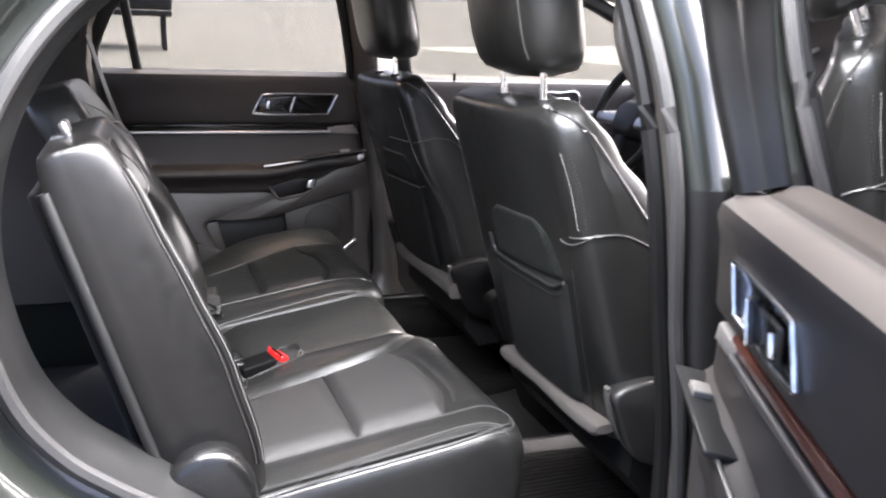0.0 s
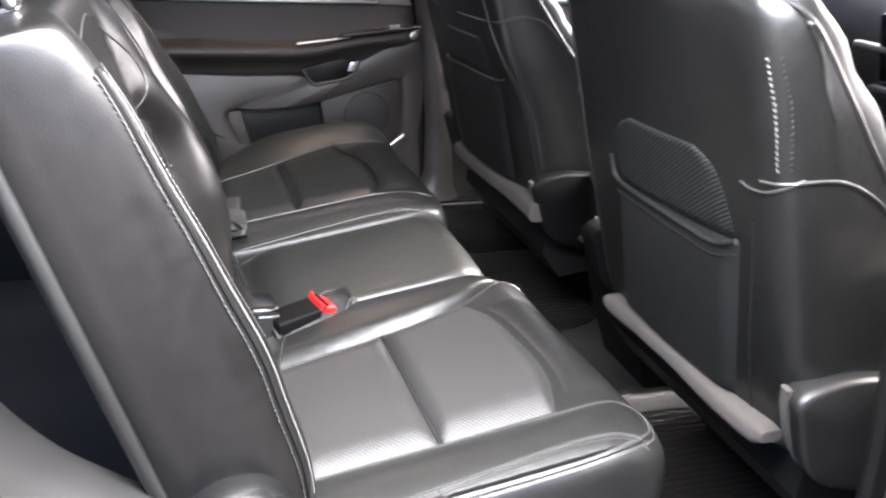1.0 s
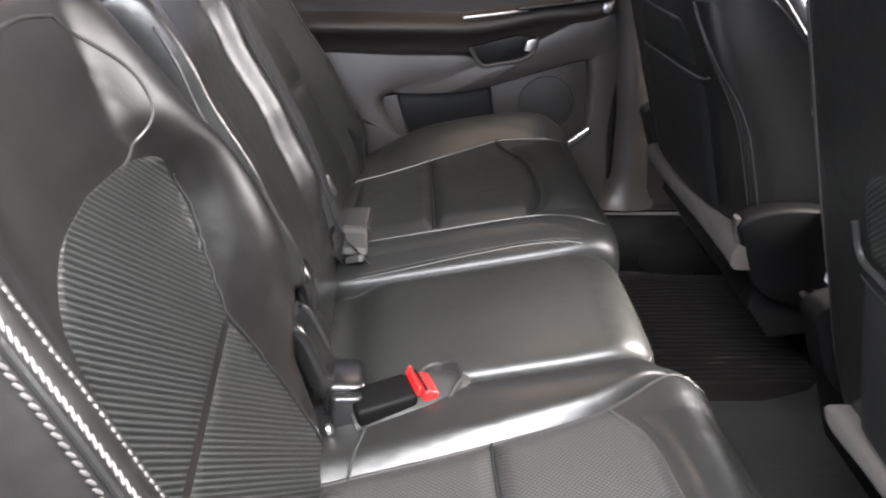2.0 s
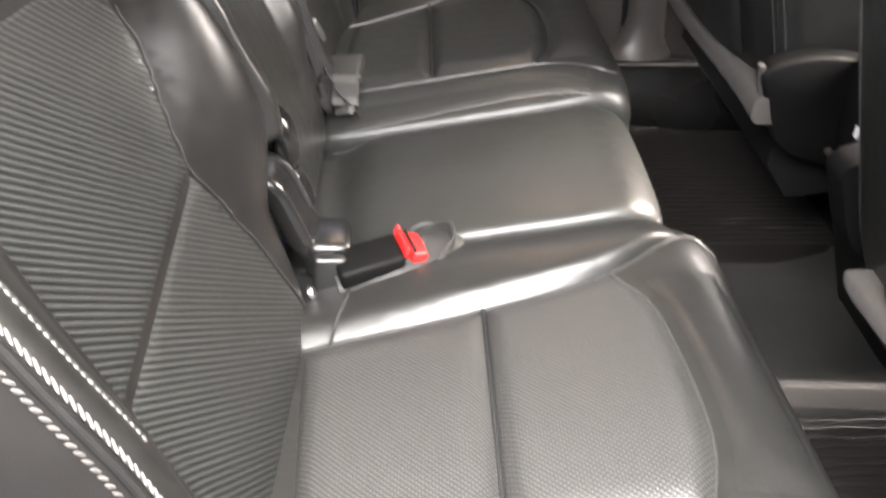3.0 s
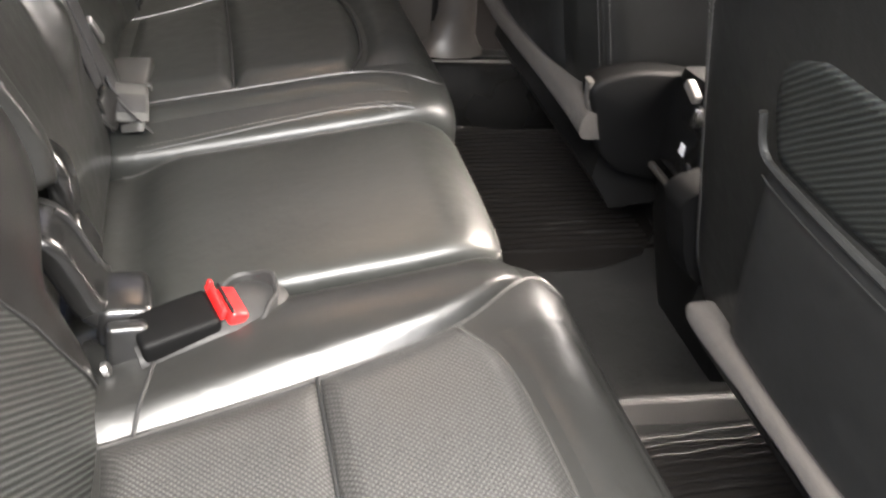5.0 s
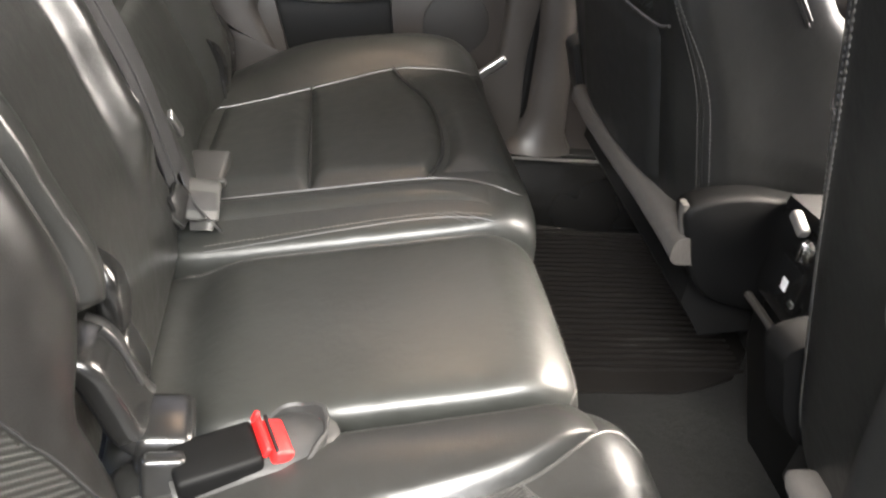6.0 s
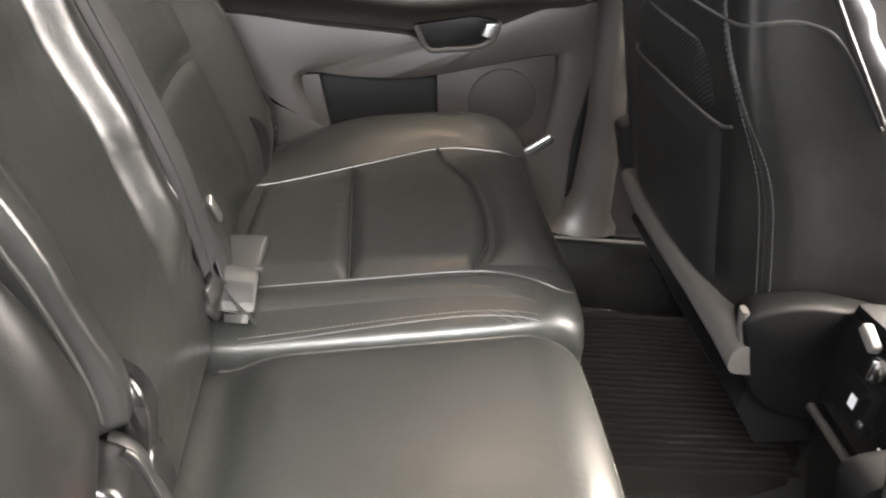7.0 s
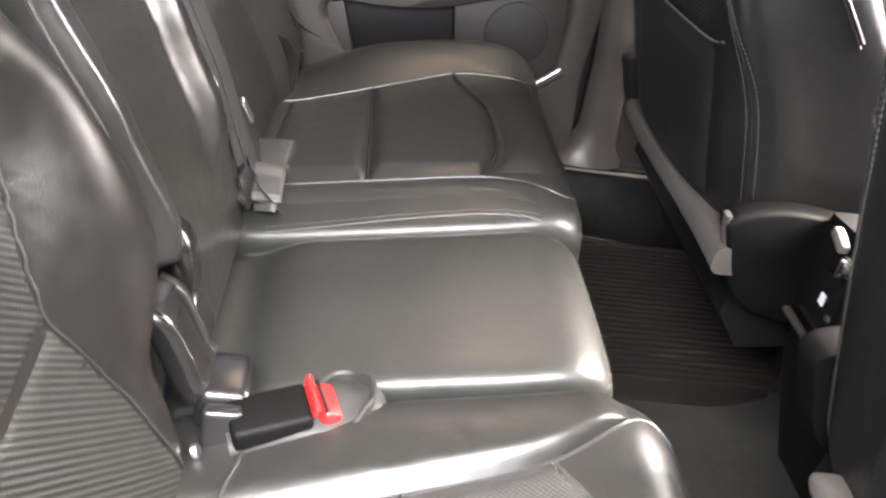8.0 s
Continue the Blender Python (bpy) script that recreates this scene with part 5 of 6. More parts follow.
gb = thing("seat_belt_buckle", (-0.43, 0.3, 0.28), "grey seat belt buckle with folded webbing on the bench", "buckle")
part("housing", box((-0.432, 0.330, 0.322), (0.056, 0.075, 0.020), 0.006, pose(0, 0, 0, 14, -6, -8)), GREY_DARK, gb, "grey plastic buckle")
part("plate", box((-0.43, 0.290, 0.327), (0.056, 0.008, 0.012), 0.002, pose(0, 0, 0, 14, -6, -8)), GREY_DARK, gb)
wp = catmull([Vector(p) for p in ((-0.428, 0.284, 0.314), (-0.428, 0.268, 0.336), (-0.427, 0.245, 0.346), (-0.426, 0.218, 0.343), (-0.424, 0.196, 0.330), (-0.424, 0.185, 0.316))], 5)
part("webbing", add_sweep(bmesh.new(), wp, oblong(0.046, 0.014, 0.006, 3), (0.1, 0.3, 1), taper=lambda u: 0.8 + 0.2 * math.sin(math.pi * u)), WEB_GREY, gb, "grey folded webbing")
part("stitched_end", add_sweep(bmesh.new(), [p + Vector((0, 0, 0.002)) for p in wp[14:20]], oblong(0.040, 0.013, 0.005, 3), (0.1, 0.3, 1)), WEB, gb, "stitched webbing end")

sb = thing("seat_belt", (-0.5, 0.25, 0.4), "dark grey lap belt lying across the seat gap", "seat belt")
part("strap", ribbon(catmull([Vector(p) for p in ((-0.475, 0.30, 0.40), (-0.452, 0.255, 0.362), (-0.43, 0.215, 0.335), (-0.408, 0.183, 0.326))], 5), 0.042, 0.003, (0.8, 0.2, 0.55)), WEB, sb)
part("tongue_cover", box((-0.452, 0.195, 0.345), (0.012, 0.05, 0.04), 0.004, pose(0, 0, 0, 30, -25, -30)), PLASTIC_SHINY, sb)

hb = thing("seat_belt", (-0.55, 0.25, 0.55), "grey shoulder belt with a steel tongue along the backrest", "seat belt")
hp = catmull([Vector(p) for p in ((-0.588, 0.186, 0.742), (-0.566, 0.190, 0.688), (-0.535, 0.196, 0.618), (-0.496, 0.204, 0.520), (-0.474, 0.214, 0.440), (-0.458, 0.222, 0.372))], 6)
part("strap", ribbon(hp, 0.044, 0.003, (0.85, -0.3, 0.35)), WEB, hb)
part("strap_edge", tube([p + Vector((0.006, -0.020, 0.0)) for p in hp], 0.0016, 6), WEB, hb, "darker woven edge")
part("tongue", joined(box(on_back(0.285, 0.165, 0.0), (0.008, 0.016, 0.085), 0.003, pose(0, 0, 0, 12, -20, 0)), box(on_back(0.30, 0.20, -0.002), (0.007, 0.05, 0.03), 0.003, pose(0, 0, 0, 20, -20, 0))), PLASTIC, hb, "dark tongue housing")
part("tongue_bar", box(on_back(0.238, 0.152, 0.014), (0.010, 0.062, 0.012), 0.004, pose(0, 0, 0, -22, -20, 0)), SATIN, hb, "satin steel bar")
part("tongue_tip", box(on_back(0.322, 0.108, 0.012), (0.008, 0.016, 0.04), 0.003, pose(0, 0, 0, 20, -20, 0)), SATIN, hb, "satin steel tip")
ob = thing("seat_belt_anchor", (-0.47, 0.58, 0.3), "black plastic belt anchor beside the closed door", "belt anchor")
part("anchor", joined(box((-0.475, 0.66, 0.335), (0.05, 0.06, 0.03), 0.008, pose(0, 0, 0, 0, -25, 10))), PLASTIC_SHINY, ob)
part("strap", ribbon(catmull([Vector(p) for p in ((-0.48, 0.66, 0.34), (-0.55, 0.69, 0.52), (-0.65, 0.71, 0.80), (-0.70, 0.705, 0.98))], 6), 0.044, 0.003, (1, -0.2, 0.2)), WEB, ob)


# ---- front seats ----
FL = math.atan2(0.185, 0.62)
F_O = Vector((0.215, 0, 0.29))
F_U = Vector((-math.sin(FL), 0, math.cos(FL)))
F_R = Vector((-math.cos(FL), 0, -math.sin(FL)))


def on_front(y, s, d=0.0):
    """d: metres forward of the rear face."""
    return F_O + F_U * s - F_R * d + Vector((0, y, 0))


def front_seat(sign, yi, yo, label):
    t = thing("front_seat", (0.4, (yi + yo) / 2, 0.0), label, "car seat", "front seats")
    w = yo - yi
    depth = ((-0.02, 0.27), (0.15, 0.27), (0.27, 0.235), (0.36, 0.19), (0.44, 0.15), (0.53, 0.11), (0.62, 0.075))
    recess = 0.0 if sign > 0 else 0.034
    s0 = 0.0 if sign > 0 else 0.035
    rings = []
    ns = 34
    for j in range(ns + 1):
        v = -1 + 2 * j / ns
        v = math.copysign(1 - (1 - abs(v)) ** 1.6, v) * 0.998
        s = (0.625 + s0) / 2 + v * (0.625 - s0) / 2
        k = 0.12 + 0.88 * max(1 - abs(v) ** 12, 0) ** (1 / 12)
        b = curve_of(depth, s)
        nar = 1 - 0.20 * max(s - 0.38, 0) ** 1.2 / 0.27 ** 0.2
        q = recess * (ease(0.44, 0.24, s) - 0.5)
        sec = [(0.022 - abs(recess) * 0.3, 0.030 + q), (0.058, 0.010 + q * 0.6), (0.12, q * 0.2), (0.3, -0.010), (0.5, -0.014), (0.7, -0.010), (0.84, -0.002), (0.92, 0.002), (0.965, 0.011), (0.988, 0.030), (0.998, 0.065), (1.0, b * 0.55), (0.985, b * 0.9), (0.94, b), (0.86, b * 0.9),
               (0.72, 0.085), (0.5, 0.08), (0.28, 0.085), (0.14, b * 0.9), (0.05, b), (0.004, b * 0.88), (0.014, b * 0.5)]
        ring = []
        for p in catmull([(f, d, 0) for f, d in sec], 3, True):
            f = 0.5 + (p.x - 0.5) * k * nar
            d = 0.05 + (p.y - 0.05) * k
            ring.append(on_front(yi + w * f, s, d))
        rings.append(ring)
    bm = loft(rings)
    dr = Drape(bm, lambda y, s: on_front(y, s, -0.4), -F_R)
    back = part("backrest", bm, LEATHER, t, "black leather backrest")
    g = (lambda f: 0.067 + 0.933 * f) if sign > 0 else (lambda f: f)
    a = lambda f: yi + w * g(f)
    if sign > 0:
        part("pocket_panel", dr.panel([(-0.283, 0.058), (-0.293, 0.13), (-0.310, 0.22), (-0.330, 0.308)], [(-0.590, 0.058), (-0.596, 0.12), (-0.608, 0.204), (-0.622, 0.318)], 0.012, 20, 18, soft=0.08), VINYL, back, "plain black vinyl map pocket")
        part("ribbed_panel", dr.panel([(-0.330, 0.302), (-0.318, 0.35), (-0.330, 0.395), (-0.390, 0.425)], [(-0.621, 0.314), (-0.610, 0.36), (-0.590, 0.405), (-0.545, 0.428)], 0.004, 24, 18, soft=0.1), NET, back, "ribbed dark fabric panel")
        hem_line = [(-0.327, 0.350), (-0.329, 0.325), (-0.338, 0.313), (-0.360, 0.310), (-0.452, 0.309), (-0.533, 0.306), (-0.569, 0.303), (-0.595, 0.308), (-0.623, 0.321)]
        piping(dr, hem_line, "pocket_edge", back, 0.0038, 0.010, VINYL)
        piping(dr, [(y, q - 0.017) for y, q in hem_line[2:]], "pocket_edge_stitch", back, 0.0010, 0.0122, VINYL)
        piping(dr, [(-0.617, 0.02), (-0.616, 0.10), (-0.624, 0.19), (-0.634, 0.26), (-0.645, 0.35)], "side_seam", back, 0.002, 0.0, LEATHER)
    else:
        part("pocket_panel", dr.panel([(a(0.14), 0.095), (a(0.13), 0.19), (a(0.10), 0.345)], [(a(0.76), 0.095), (a(0.72), 0.19), (a(0.66), 0.345)], 0.008, 20, 16, soft=0.08), VINYL, back, "plain black vinyl map pocket")
        part("ribbed_panel", dr.panel([(a(0.12), 0.345), (a(0.14), 0.40), (a(0.2), 0.43)], [(a(0.66), 0.345), (a(0.64), 0.40), (a(0.56), 0.43)], 0.004, 20, 14, soft=0.1), NET, back, "ribbed dark fabric panel")
        piping(dr, [(0.185, 0.352), (0.207, 0.347), (0.277, 0.348), (0.382, 0.349), (0.487, 0.344), (0.496, 0.354)], "pocket_edge", back, 0.0022, 0.009, PIPING)
        piping(dr, [(a(0.87), 0.03), (a(0.875), 0.14), (a(0.885), 0.28), (a(0.90), 0.36)], "side_seam", back, 0.002, 0.0, LEATHER)
    f = 0.897
    e1 = [(-0.682, 0.425), (-0.682, 0.47), (-0.680, 0.51), (-0.674, 0.56)] if sign > 0 else [(a(f + 0.095), 0.425), (a(f + 0.07), 0.49), (a(f + 0.025), 0.567), (a(f), 0.60)]
    part("stitching", joined(dr.stitches(e1, 0.006, 0.001, 0.0009, slant=0.9), dr.stitches([(y + w * 0.017, s) for y, s in e1], 0.006, 0.001, 0.0009, slant=-0.9)), THREAD_GREY, back, "grey twin stitching", kind="stuff")
    if sign > 0:
        piping(dr, [(-0.628, 0.400), (-0.645, 0.396), (-0.668, 0.398), (-0.686, 0.405), (-0.698, 0.412)], "yoke_seam", back, 0.0024)
    inner = ((0.038, 0.02), (0.048, 0.14), (0.072, 0.28), (0.098, 0.42), (0.112, 0.56)) if sign > 0 else ((0.027, 0.06), (0.024, 0.16), (0.024, 0.25), (0.027, 0.32), (0.040, 0.39), (0.076, 0.46), (0.105, 0.56))
    e2 = [(yi + w * f, q) for f, q in inner]
    piping(dr, e2, "corner_seam", back, 0.0018, 0.0, LEATHER)
    for q in (-0.008, 0.008):
        part("stitching", dr.stitches([(y + w * q, s) for y, s in e2], 0.0045, 0.0022, 0.0007), THREAD_GREY, back, "fine grey stitching", kind="stuff")
    for yy, wy in ((yo + w * 0.5, -math.copysign(1, w)), (yi - w * 0.5, math.copysign(1, w))):
        side = Drape(mesh_copy(back), lambda x, z: Vector((x, yy, z)), (0, wy, 0))
        yoke = [(0.100, 0.684), (0.115, 0.689), (0.145, 0.694), (0.176, 0.693), (0.206, 0.682), (0.236, 0.664), (0.258, 0.645)] if sign > 0 else [(0.070, 0.734), (0.093, 0.743), (0.127, 0.751), (0.158, 0.750), (0.186, 0.740), (0.228, 0.699), (0.270, 0.648)]
        piping(side, yoke, "yoke_seam", back, 0.0024)
        piping(side, [(0.045, 0.90), (0.10, 0.866), (0.155, 0.80), (0.205, 0.735), (0.27, 0.655)], "front_seam", back, 0.0030)
    # carpeted hem under the backrest
    if sign > 0:
        hem = [(-0.226, 0.322, 0.4), (-0.236, 0.322, 0.8), (-0.26, 0.323, 1.0), (-0.35, 0.327, 0.9), (-0.45, 0.328, 0.9), (-0.55, 0.325, 1.0), (-0.62, 0.326, 1.0), (-0.655, 0.329, 0.95), (-0.672, 0.333, 0.5)]
    else:
        hem = [(0.645, 0.355, 0.4), (0.63, 0.354, 1.0), (0.53, 0.354, 1.25), (0.40, 0.358, 1.25), (0.28, 0.362, 1.2), (0.17, 0.363, 1.2), (0.11, 0.360, 1.2)]
    rings = [[Vector((0.190 + x * (0.6 + 0.4 * k), y, z + b * k)) for x, b in oblong(0.042, 0.034, 0.012, 4)] for y, z, k in hem]
    part("hem", loft(rings), CARPET_GREY if sign > 0 else CARPET_SHADED, t, "carpeted hem")
    ye = yo if sign > 0 else yi - 0.036
    flap = catmull([Vector((x, ye - math.copysign(q, w) * (1 if sign > 0 else -1), z)) for x, z, q in ((0.222, 0.306, 0.012), (0.196, 0.345, 0.010), (0.178, 0.390, 0.008), (0.170, 0.426, 0.006))], 5)
    part("hem_flap", add_sweep(bmesh.new(), flap, oblong(0.016, 0.008, 0.003, 3), (1, 0, 0.4)), CARPET_SHADED, t, "turned-up end of the hem")
    part("side_flap", loft([[Vector((x, yi + w * 0.5 - w * 0.5 * k, z)) for x, z in ((0.235, 0.24), (0.24, 0.30), (0.30, 0.34), (0.42, 0.32), (0.42, 0.20), (0.28, 0.18))] for k in (0.95, -0.95)]), BLACK, t)
    # seat cushion and side shields
    part("cushion", box((0.56, (yi + yo) / 2, 0.34), (0.50, abs(w) * 0.96, 0.15), 0.05, pose(0, 0, 0, 0, -6, 0), 4), LEATHER, t)
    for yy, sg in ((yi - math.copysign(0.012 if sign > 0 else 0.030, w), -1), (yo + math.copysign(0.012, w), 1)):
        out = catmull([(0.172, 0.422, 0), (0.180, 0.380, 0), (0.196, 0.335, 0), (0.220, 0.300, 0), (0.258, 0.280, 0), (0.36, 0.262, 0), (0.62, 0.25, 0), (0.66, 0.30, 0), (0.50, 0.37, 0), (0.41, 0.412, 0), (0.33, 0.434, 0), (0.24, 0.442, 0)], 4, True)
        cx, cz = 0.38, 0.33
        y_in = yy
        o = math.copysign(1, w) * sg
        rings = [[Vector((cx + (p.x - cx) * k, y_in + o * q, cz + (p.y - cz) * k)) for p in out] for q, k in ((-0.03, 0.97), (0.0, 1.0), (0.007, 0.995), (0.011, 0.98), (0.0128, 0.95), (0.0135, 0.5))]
        # inner shields take the blacker copy that holds their shade
        part("side_shield", loft(rings), PLASTIC if sg > 0 else SHADED_BLACK, t, "moulded black side shield")
    # added box, unseen, stops light leaking under the seat from the front footwell
    part("leak_blocker", box((0.60, (yi + yo) / 2, 0.15), (0.22, abs(w) * 0.8, 0.24), 0.02), CARPET, t)
    for f in (0.12, 0.88):
        part("seat_rail", box((0.66, yi + w * f, 0.1), (0.44, 0.04, 0.05), 0.006), PLASTIC, t)
        for x in (0.52, 0.8):
            part("pedestal", box((x, yi + w * f, 0.11), (0.06, 0.05, 0.24), 0.01), PLASTIC, t)
    # headrest
    yc = (yi + yo) / 2
    hr = []
    yh = yc - (0.075 if sign > 0 else 0.018)
    for j in range(19):
        v = -0.998 + 1.996 * j / 18
        k = 0.1 + 0.9 * max(1 - abs(v) ** 4, 0) ** 0.25
        z = 1.058 + v * 0.118
        xo = 0.085 - 0.2 * (z - 0.95)
        hr.append([Vector((xo + 0.068 * k * math.copysign(abs(math.cos(b)) ** 0.7, math.cos(b)), yh + 0.148 * k * math.copysign(abs(math.sin(b)) ** 0.6, math.sin(b)), z)) for b in [2 * math.pi * i / 32 for i in range(32)]])
    bm = loft(hr)
    dh = Drape(bm, lambda y, z: Vector((-0.6, y, z)), (1, 0, 0))
    head = part("headrest", bm, LEATHER, t, "black leather headrest")
    piping(dh, [(yh + math.copysign(0.11, w), 0.97), (yh + math.copysign(0.112, w), 1.05), (yh + math.copysign(0.11, w), 1.14)], "side_seam", head, 0.002)
    for dy in (-0.085, 0.085):
        part("headrest_post", tube([Vector((0.075, yh + dy, 0.87)), Vector((0.07, yh + dy, 0.98))], 0.006, 12), CHROME, t, "chrome headrest post")
        part("post_guide", tube([Vector((0.078, yh + dy, 0.875)), Vector((0.076, yh + dy, 0.905))], 0.014, 14), PLASTIC, t)
    return t


front_seat(1, -0.140, -0.705, "black leather front passenger seat with a map pocket")
front_seat(-1, 0.152, 0.715, "black leather driver seat with a map pocket")

# ---- centre console ----
cc = thing("centre_console", (0.6, 0.03, 0.0), "black centre console with outlets on its rear face", "console")
sec = [(-0.098, 0.0), (-0.105, 0.2), (-0.10, 0.40), (-0.085, 0.45), (0.0, 0.458), (0.085, 0.45), (0.10, 0.40), (0.105, 0.2), (0.098, 0.0)]
rings = [[Vector((x + 0.33 * max(0.30 - z, 0) * k, 0.03 + y * q, z)) for y, z in sec] for x, q, k in ((0.30, 0.90, 1), (0.302, 0.97, 1), (0.315, 1.0, 1), (0.52, 1.0, 0.2), (0.9, 1.0, 0), (1.15, 1.0, 0))]
part("body", loft(rings), BLACK, cc)
rear = axes((0.296, 0.03, 0.375), (0, -1, 0), (0, 0, 1))
panel = part("outlet_panel", plate(oblong(0.17, 0.125, 0.018, 4), 0.012, rear, 0.004), PLASTIC_SHINY, cc)
part("lower_trim", box((0.293, 0.03, 0.298), (0.010, 0.185, 0.010), 0.003), TRIM_GREY, cc)
part("outlet_cover", plate(oblong(0.062, 0.062, 0.008, 3), 0.006, axes((0.2905, 0.042, 0.362), (0, -1, 0), (0, 0, 1)), 0.003), GLOSS, panel, "gloss black outlet cover")
part("outlet_mark", joined(box((0.2895, 0.042, 0.362), (0.0015, 0.012, 0.016), 0.0005)), WHITE, panel, "white printed mark")
part("latch", box((0.2895, 0.016, 0.350), (0.004, 0.010, 0.008), 0.002), SATIN, panel)
part("port_cover", plate(oblong(0.055, 0.055, 0.02, 5), 0.006, axes((0.2905, -0.032, 0.345), (0, -1, 0), (0, 0, 1)), 0.003), GLOSS, panel, "gloss black port cover")
for dz in (-0.006, 0.006):
    part("port_mark", box((0.2895, -0.032, 0.345 + dz), (0.0015, 0.016, 0.005), 0.0005), WHITE, panel)
part("knob", joined(plate(circle(0.016, 20), 0.012, axes((0.285, 0.028, 0.418), (0, -1, 0), (0, 0, 1)), 0.005), box((0.283, 0.028, 0.418), (0.006, 0.006, 0.026), 0.002)), CHROME, cc, "small chrome knob")
part("cup_ring", tube([Vector((0.90 + 0.055 * math.cos(q), 0.05 + 0.045 * math.sin(q), 0.462)) for q in [2 * math.pi * i / 28 for i in range(28)]], 0.004, 8, (0, 0, 1), True), SATIN, cc, "satin silver cup holder ring")
part("light_lens", box((0.287, 0.055, 0.442), (0.014, 0.035, 0.014), 0.004, pose(0, 0, 0, 20, 0, 0)), PLASTIC_GREY, cc, "grey lens")

# ---- dashboard and wheel ----
dbd = thing("dashboard", (1.2, 0, 0.4), "dark dashboard with satin silver trim bars", "dashboard")
prof = [(1.02, 0.52), (1.0, 0.60), (1.03, 0.72), (1.06, 0.80), (1.12, 0.845), (1.3, 0.85), (1.55, 0.80), (1.56, 0.5)]
part("body", loft([[Vector((x, y, z)) for x, z in prof] for y in (-0.8, -0.4, 0.0, 0.4, 0.8)]), PLASTIC, dbd)
part("trim_bar", box((0.998, -0.10, 0.70), (0.02, 0.62, 0.016), 0.005), SATIN, dbd, "satin silver trim bar")
part("trim_bar", box((1.035, -0.10, 0.765), (0.02, 0.55, 0.012), 0.004), SATIN, dbd, "satin silver trim bar")
part("screen", plate(oblong(0.26, 0.16, 0.01, 3), 0.02, axes((0.99, 0.0, 0.70), (0, -1, 0), (-0.25, 0, 1)), 0.004), GLOSS, dbd, "dark glossy centre screen")
part("vent", joined(*[box((1.005, -0.5, 0.70 + 0.014 * i), (0.02, 0.12, 0.004), 0.001) for i in range(5)]), PLASTIC, dbd)
part("control_panel", box((0.985, 0.0, 0.55), (0.06, 0.24, 0.16), 0.02), PLASTIC_SHINY, dbd)

wh = thing("steering_wheel", (0.84, 0.42, 0.78), "black leather steering wheel with silver spokes", "steering wheel")
wm = axes((0.84, 0.42, 0.78), (0, -1, 0), (0.38, 0, 0.92))
ring = [wm @ Vector((0.185 * math.cos(a), 0.185 * math.sin(a), 0)) for a in [2 * math.pi * i / 48 for i in range(48)]]
part("rim", tube(ring, 0.016, 10, wm.to_3x3() @ Vector((0, 0, 1)), True), LEATHER, wh)
hub = plate(oblong(0.15, 0.12, 0.05, 5), 0.06, wm @ Matrix.Translation((0, 0, 0.01)), 0.02, 3)
part("hub", hub, PLASTIC, wh)
for a0, a1 in ((0, 1), (180, -1)):
    c, s = math.cos(radians(a0)), math.sin(radians(a0))
    sp = [wm @ Vector((r * c, r * s - 0.01, 0.0)) for r in (0.06, 0.11, 0.15, 0.18)]
    part("spoke", add_sweep(bmesh.new(), sp, oblong(0.016, 0.034, 0.007, 3), wm.to_3x3() @ Vector((0, 1, 0))), SATIN, wh, "satin silver spoke")
sp = [wm @ Vector((0.0, -r, -0.005)) for r in (0.05, 0.11, 0.18)]
part("spoke", add_sweep(bmesh.new(), sp, oblong(0.05, 0.014, 0.006, 3), wm.to_3x3() @ Vector((0, 0, 1))), PLASTIC, wh)
part("column", tube([Vector((0.87, 0.42, 0.77)), Vector((1.08, 0.42, 0.68))], 0.05, 16), PLASTIC, wh)

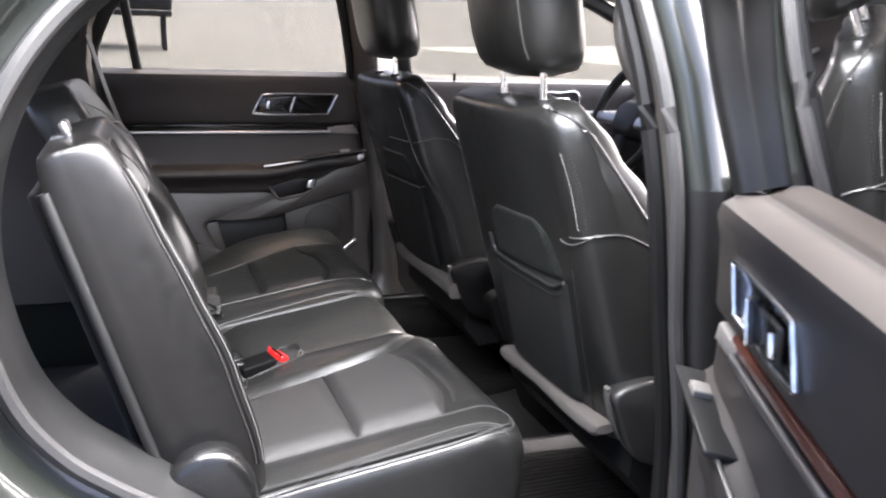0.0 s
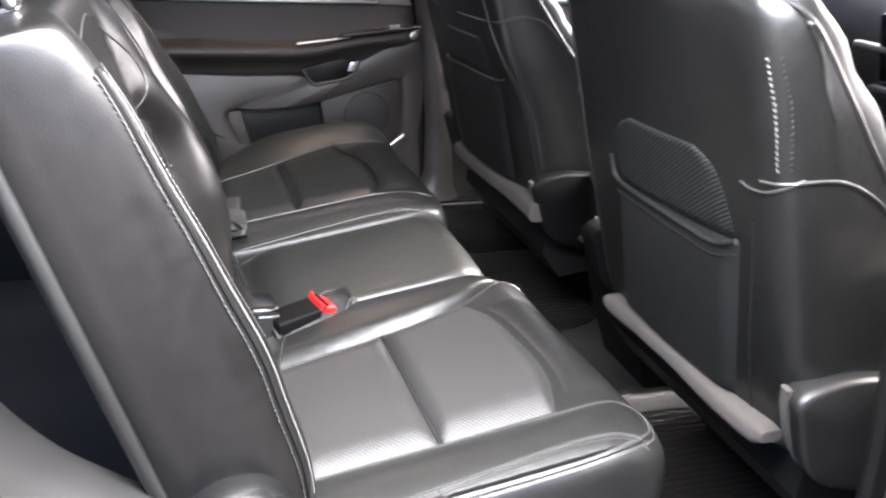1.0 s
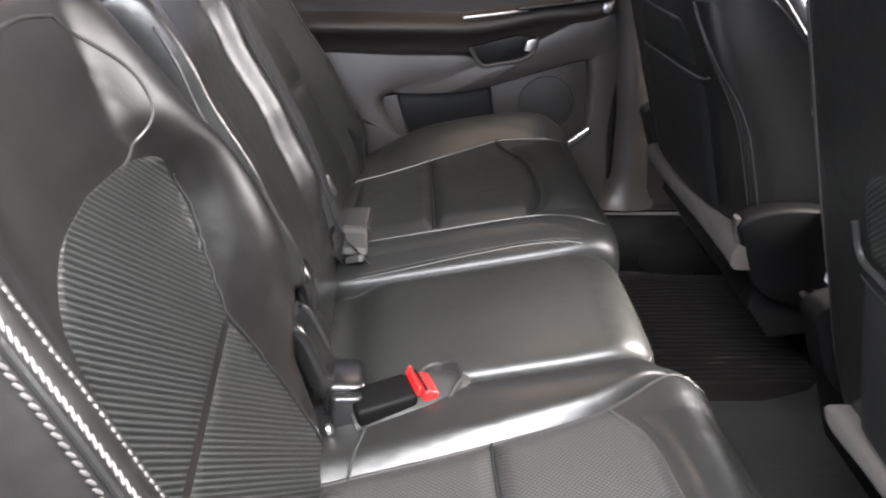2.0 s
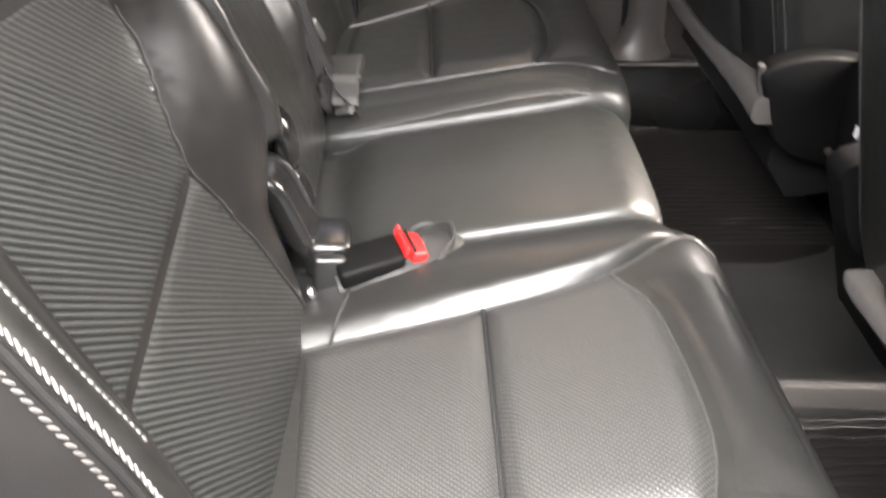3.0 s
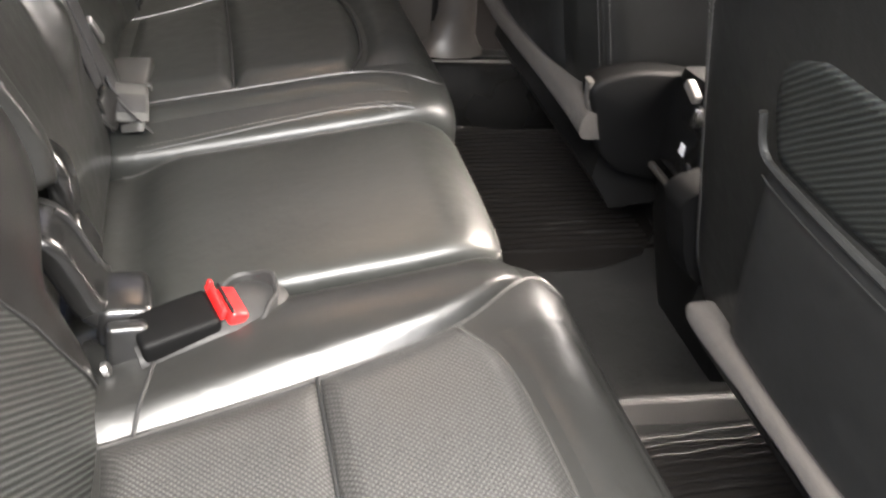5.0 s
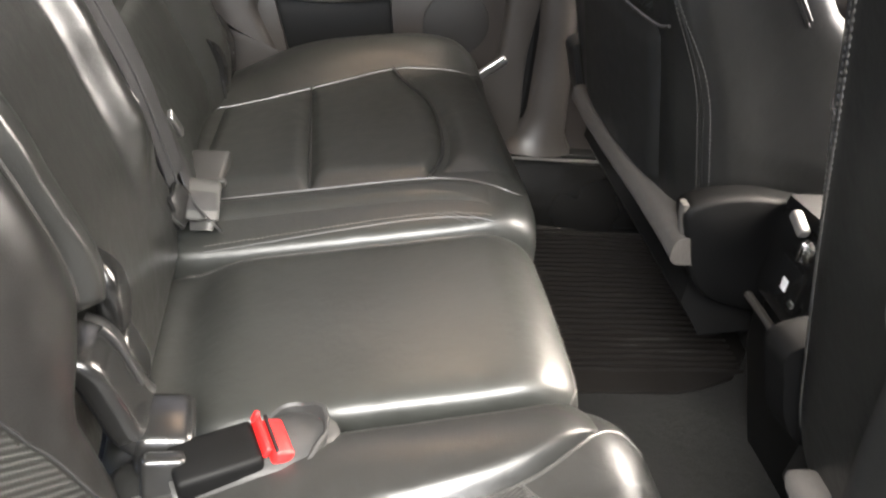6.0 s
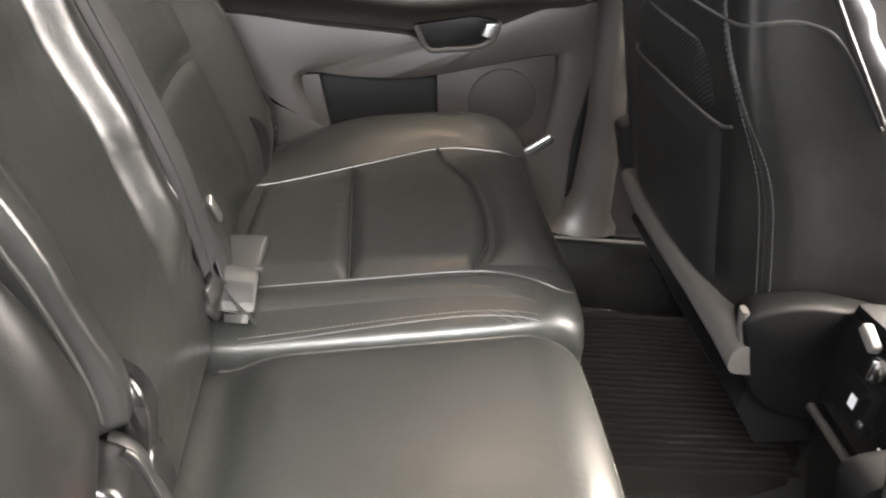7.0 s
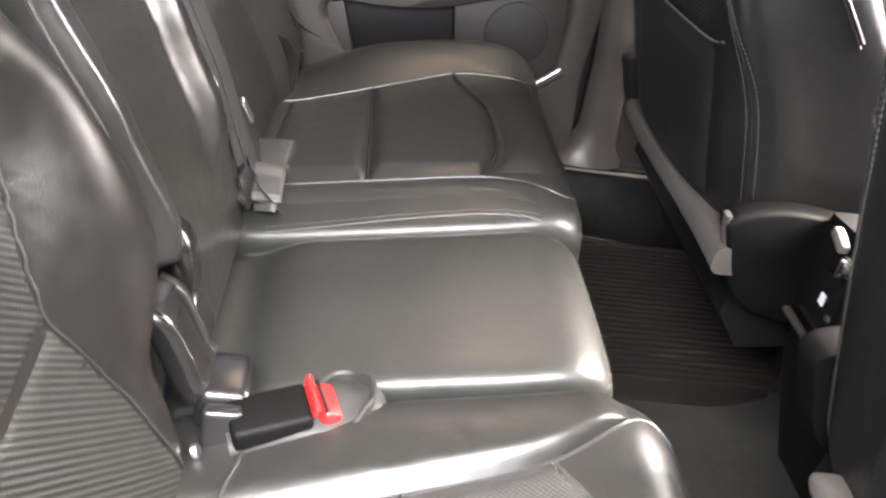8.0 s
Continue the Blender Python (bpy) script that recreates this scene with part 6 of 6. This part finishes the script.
# ---- floor mats ----
def floor_mat(outline, lip_pts, ribs, label):
    cx = sum(p[0] for p in outline) / len(outline)
    cy = sum(p[1] for p in outline) / len(outline)
    t = thing("floor_mat", (cx, cy, -0.012), label, "floor mat", "floor mats")
    part("base", plate(outline, 0.010, Matrix.Translation((0, 0, -0.003)), 0.003), RUBBER, t)
    prof = [(-0.014, -0.008), (-0.012, 0.014), (-0.005, 0.023), (0.002, 0.023), (0.010, 0.018), (0.034, 0.003), (0.036, -0.008)]
    # paler tube paints the thin highlight on top of the lip
    part("lip_highlight", tube([Vector((*p, 0.0215)) for p in lip_pts], 0.003, 8), SEAL, t)
    part("raised_lip", add_sweep(bmesh.new(), catmull([Vector((*p, 0)) for p in lip_pts], 5), prof, (0, 0, 1)), RUBBER, t, "raised rubber lip")
    y0, y1, x0, x1, step = ribs
    n = int((y1 - y0) / step) + 1
    rng = random.Random(5)
    kinds = []
    for i in range(n):
        y = y0 + i * step
        if i < 6:
            bm = bmesh.new()
            pa, pb, am = rng.uniform(0, 6.28), rng.uniform(0, 6.28), rng.uniform(0.0008, 0.0022)
            pts = [Vector((x0 + (x1 - x0) * k / 24, y + am * math.sin(k * 0.55 + pa) + 0.0009 * math.sin(k * 1.7 + pb), 0.0007 * math.sin(k * 0.8 + pb))) for k in range(25)]
            add_sweep(bm, pts, [(-0.0045, -0.004), (-0.0035, 0.0020), (0, 0.0032), (0.0035, 0.0020), (0.0045, -0.004)], (0, 0, 1))
            kinds.append(part("rib", bm, RUBBER, t))
        else:
            k = rng.randrange(6)
            r = kinds[k].copy()
            scene.collection.objects.link(r)
            r.location.y += (i - k) * step
    for i in range(9):
        c = Vector((rng.uniform(x0 + 0.02, x1 - 0.12), rng.uniform(y0 + 0.03, y1 - 0.02), 0.0042))
        lint = [c + Vector((0.006 * k, rng.uniform(-0.0015, 0.0015), 0)) for k in range(rng.randint(4, 9))]
        part("lint", tube(lint, 0.0005, 5), THREAD, t, "pale lint fibre")
    return t


floor_mat([(0.02, 0.245), (0.33, 0.242), (0.38, 0.256), (0.445, 0.282), (0.500, 0.35), (0.506, 0.41), (0.506, 0.75), (0.49, 0.782), (0.02, 0.775)], [(0.03, 0.756), (0.165, 0.766), (0.29, 0.776), (0.48, 0.782)], (0.2985, 0.735, 0.03, 0.47, 0.0165), "ribbed black rubber mat in the far footwell")
floor_mat([(0.02, -0.112), (0.48, -0.135), (0.5, -0.16), (0.5, -0.72), (0.48, -0.74), (0.02, -0.74)], [(0.06, -0.088), (0.25, -0.094), (0.36, -0.10), (0.5, -0.108)], (-0.725, -0.145, 0.03, 0.48, 0.0165), "ribbed black rubber mat in the near footwell")
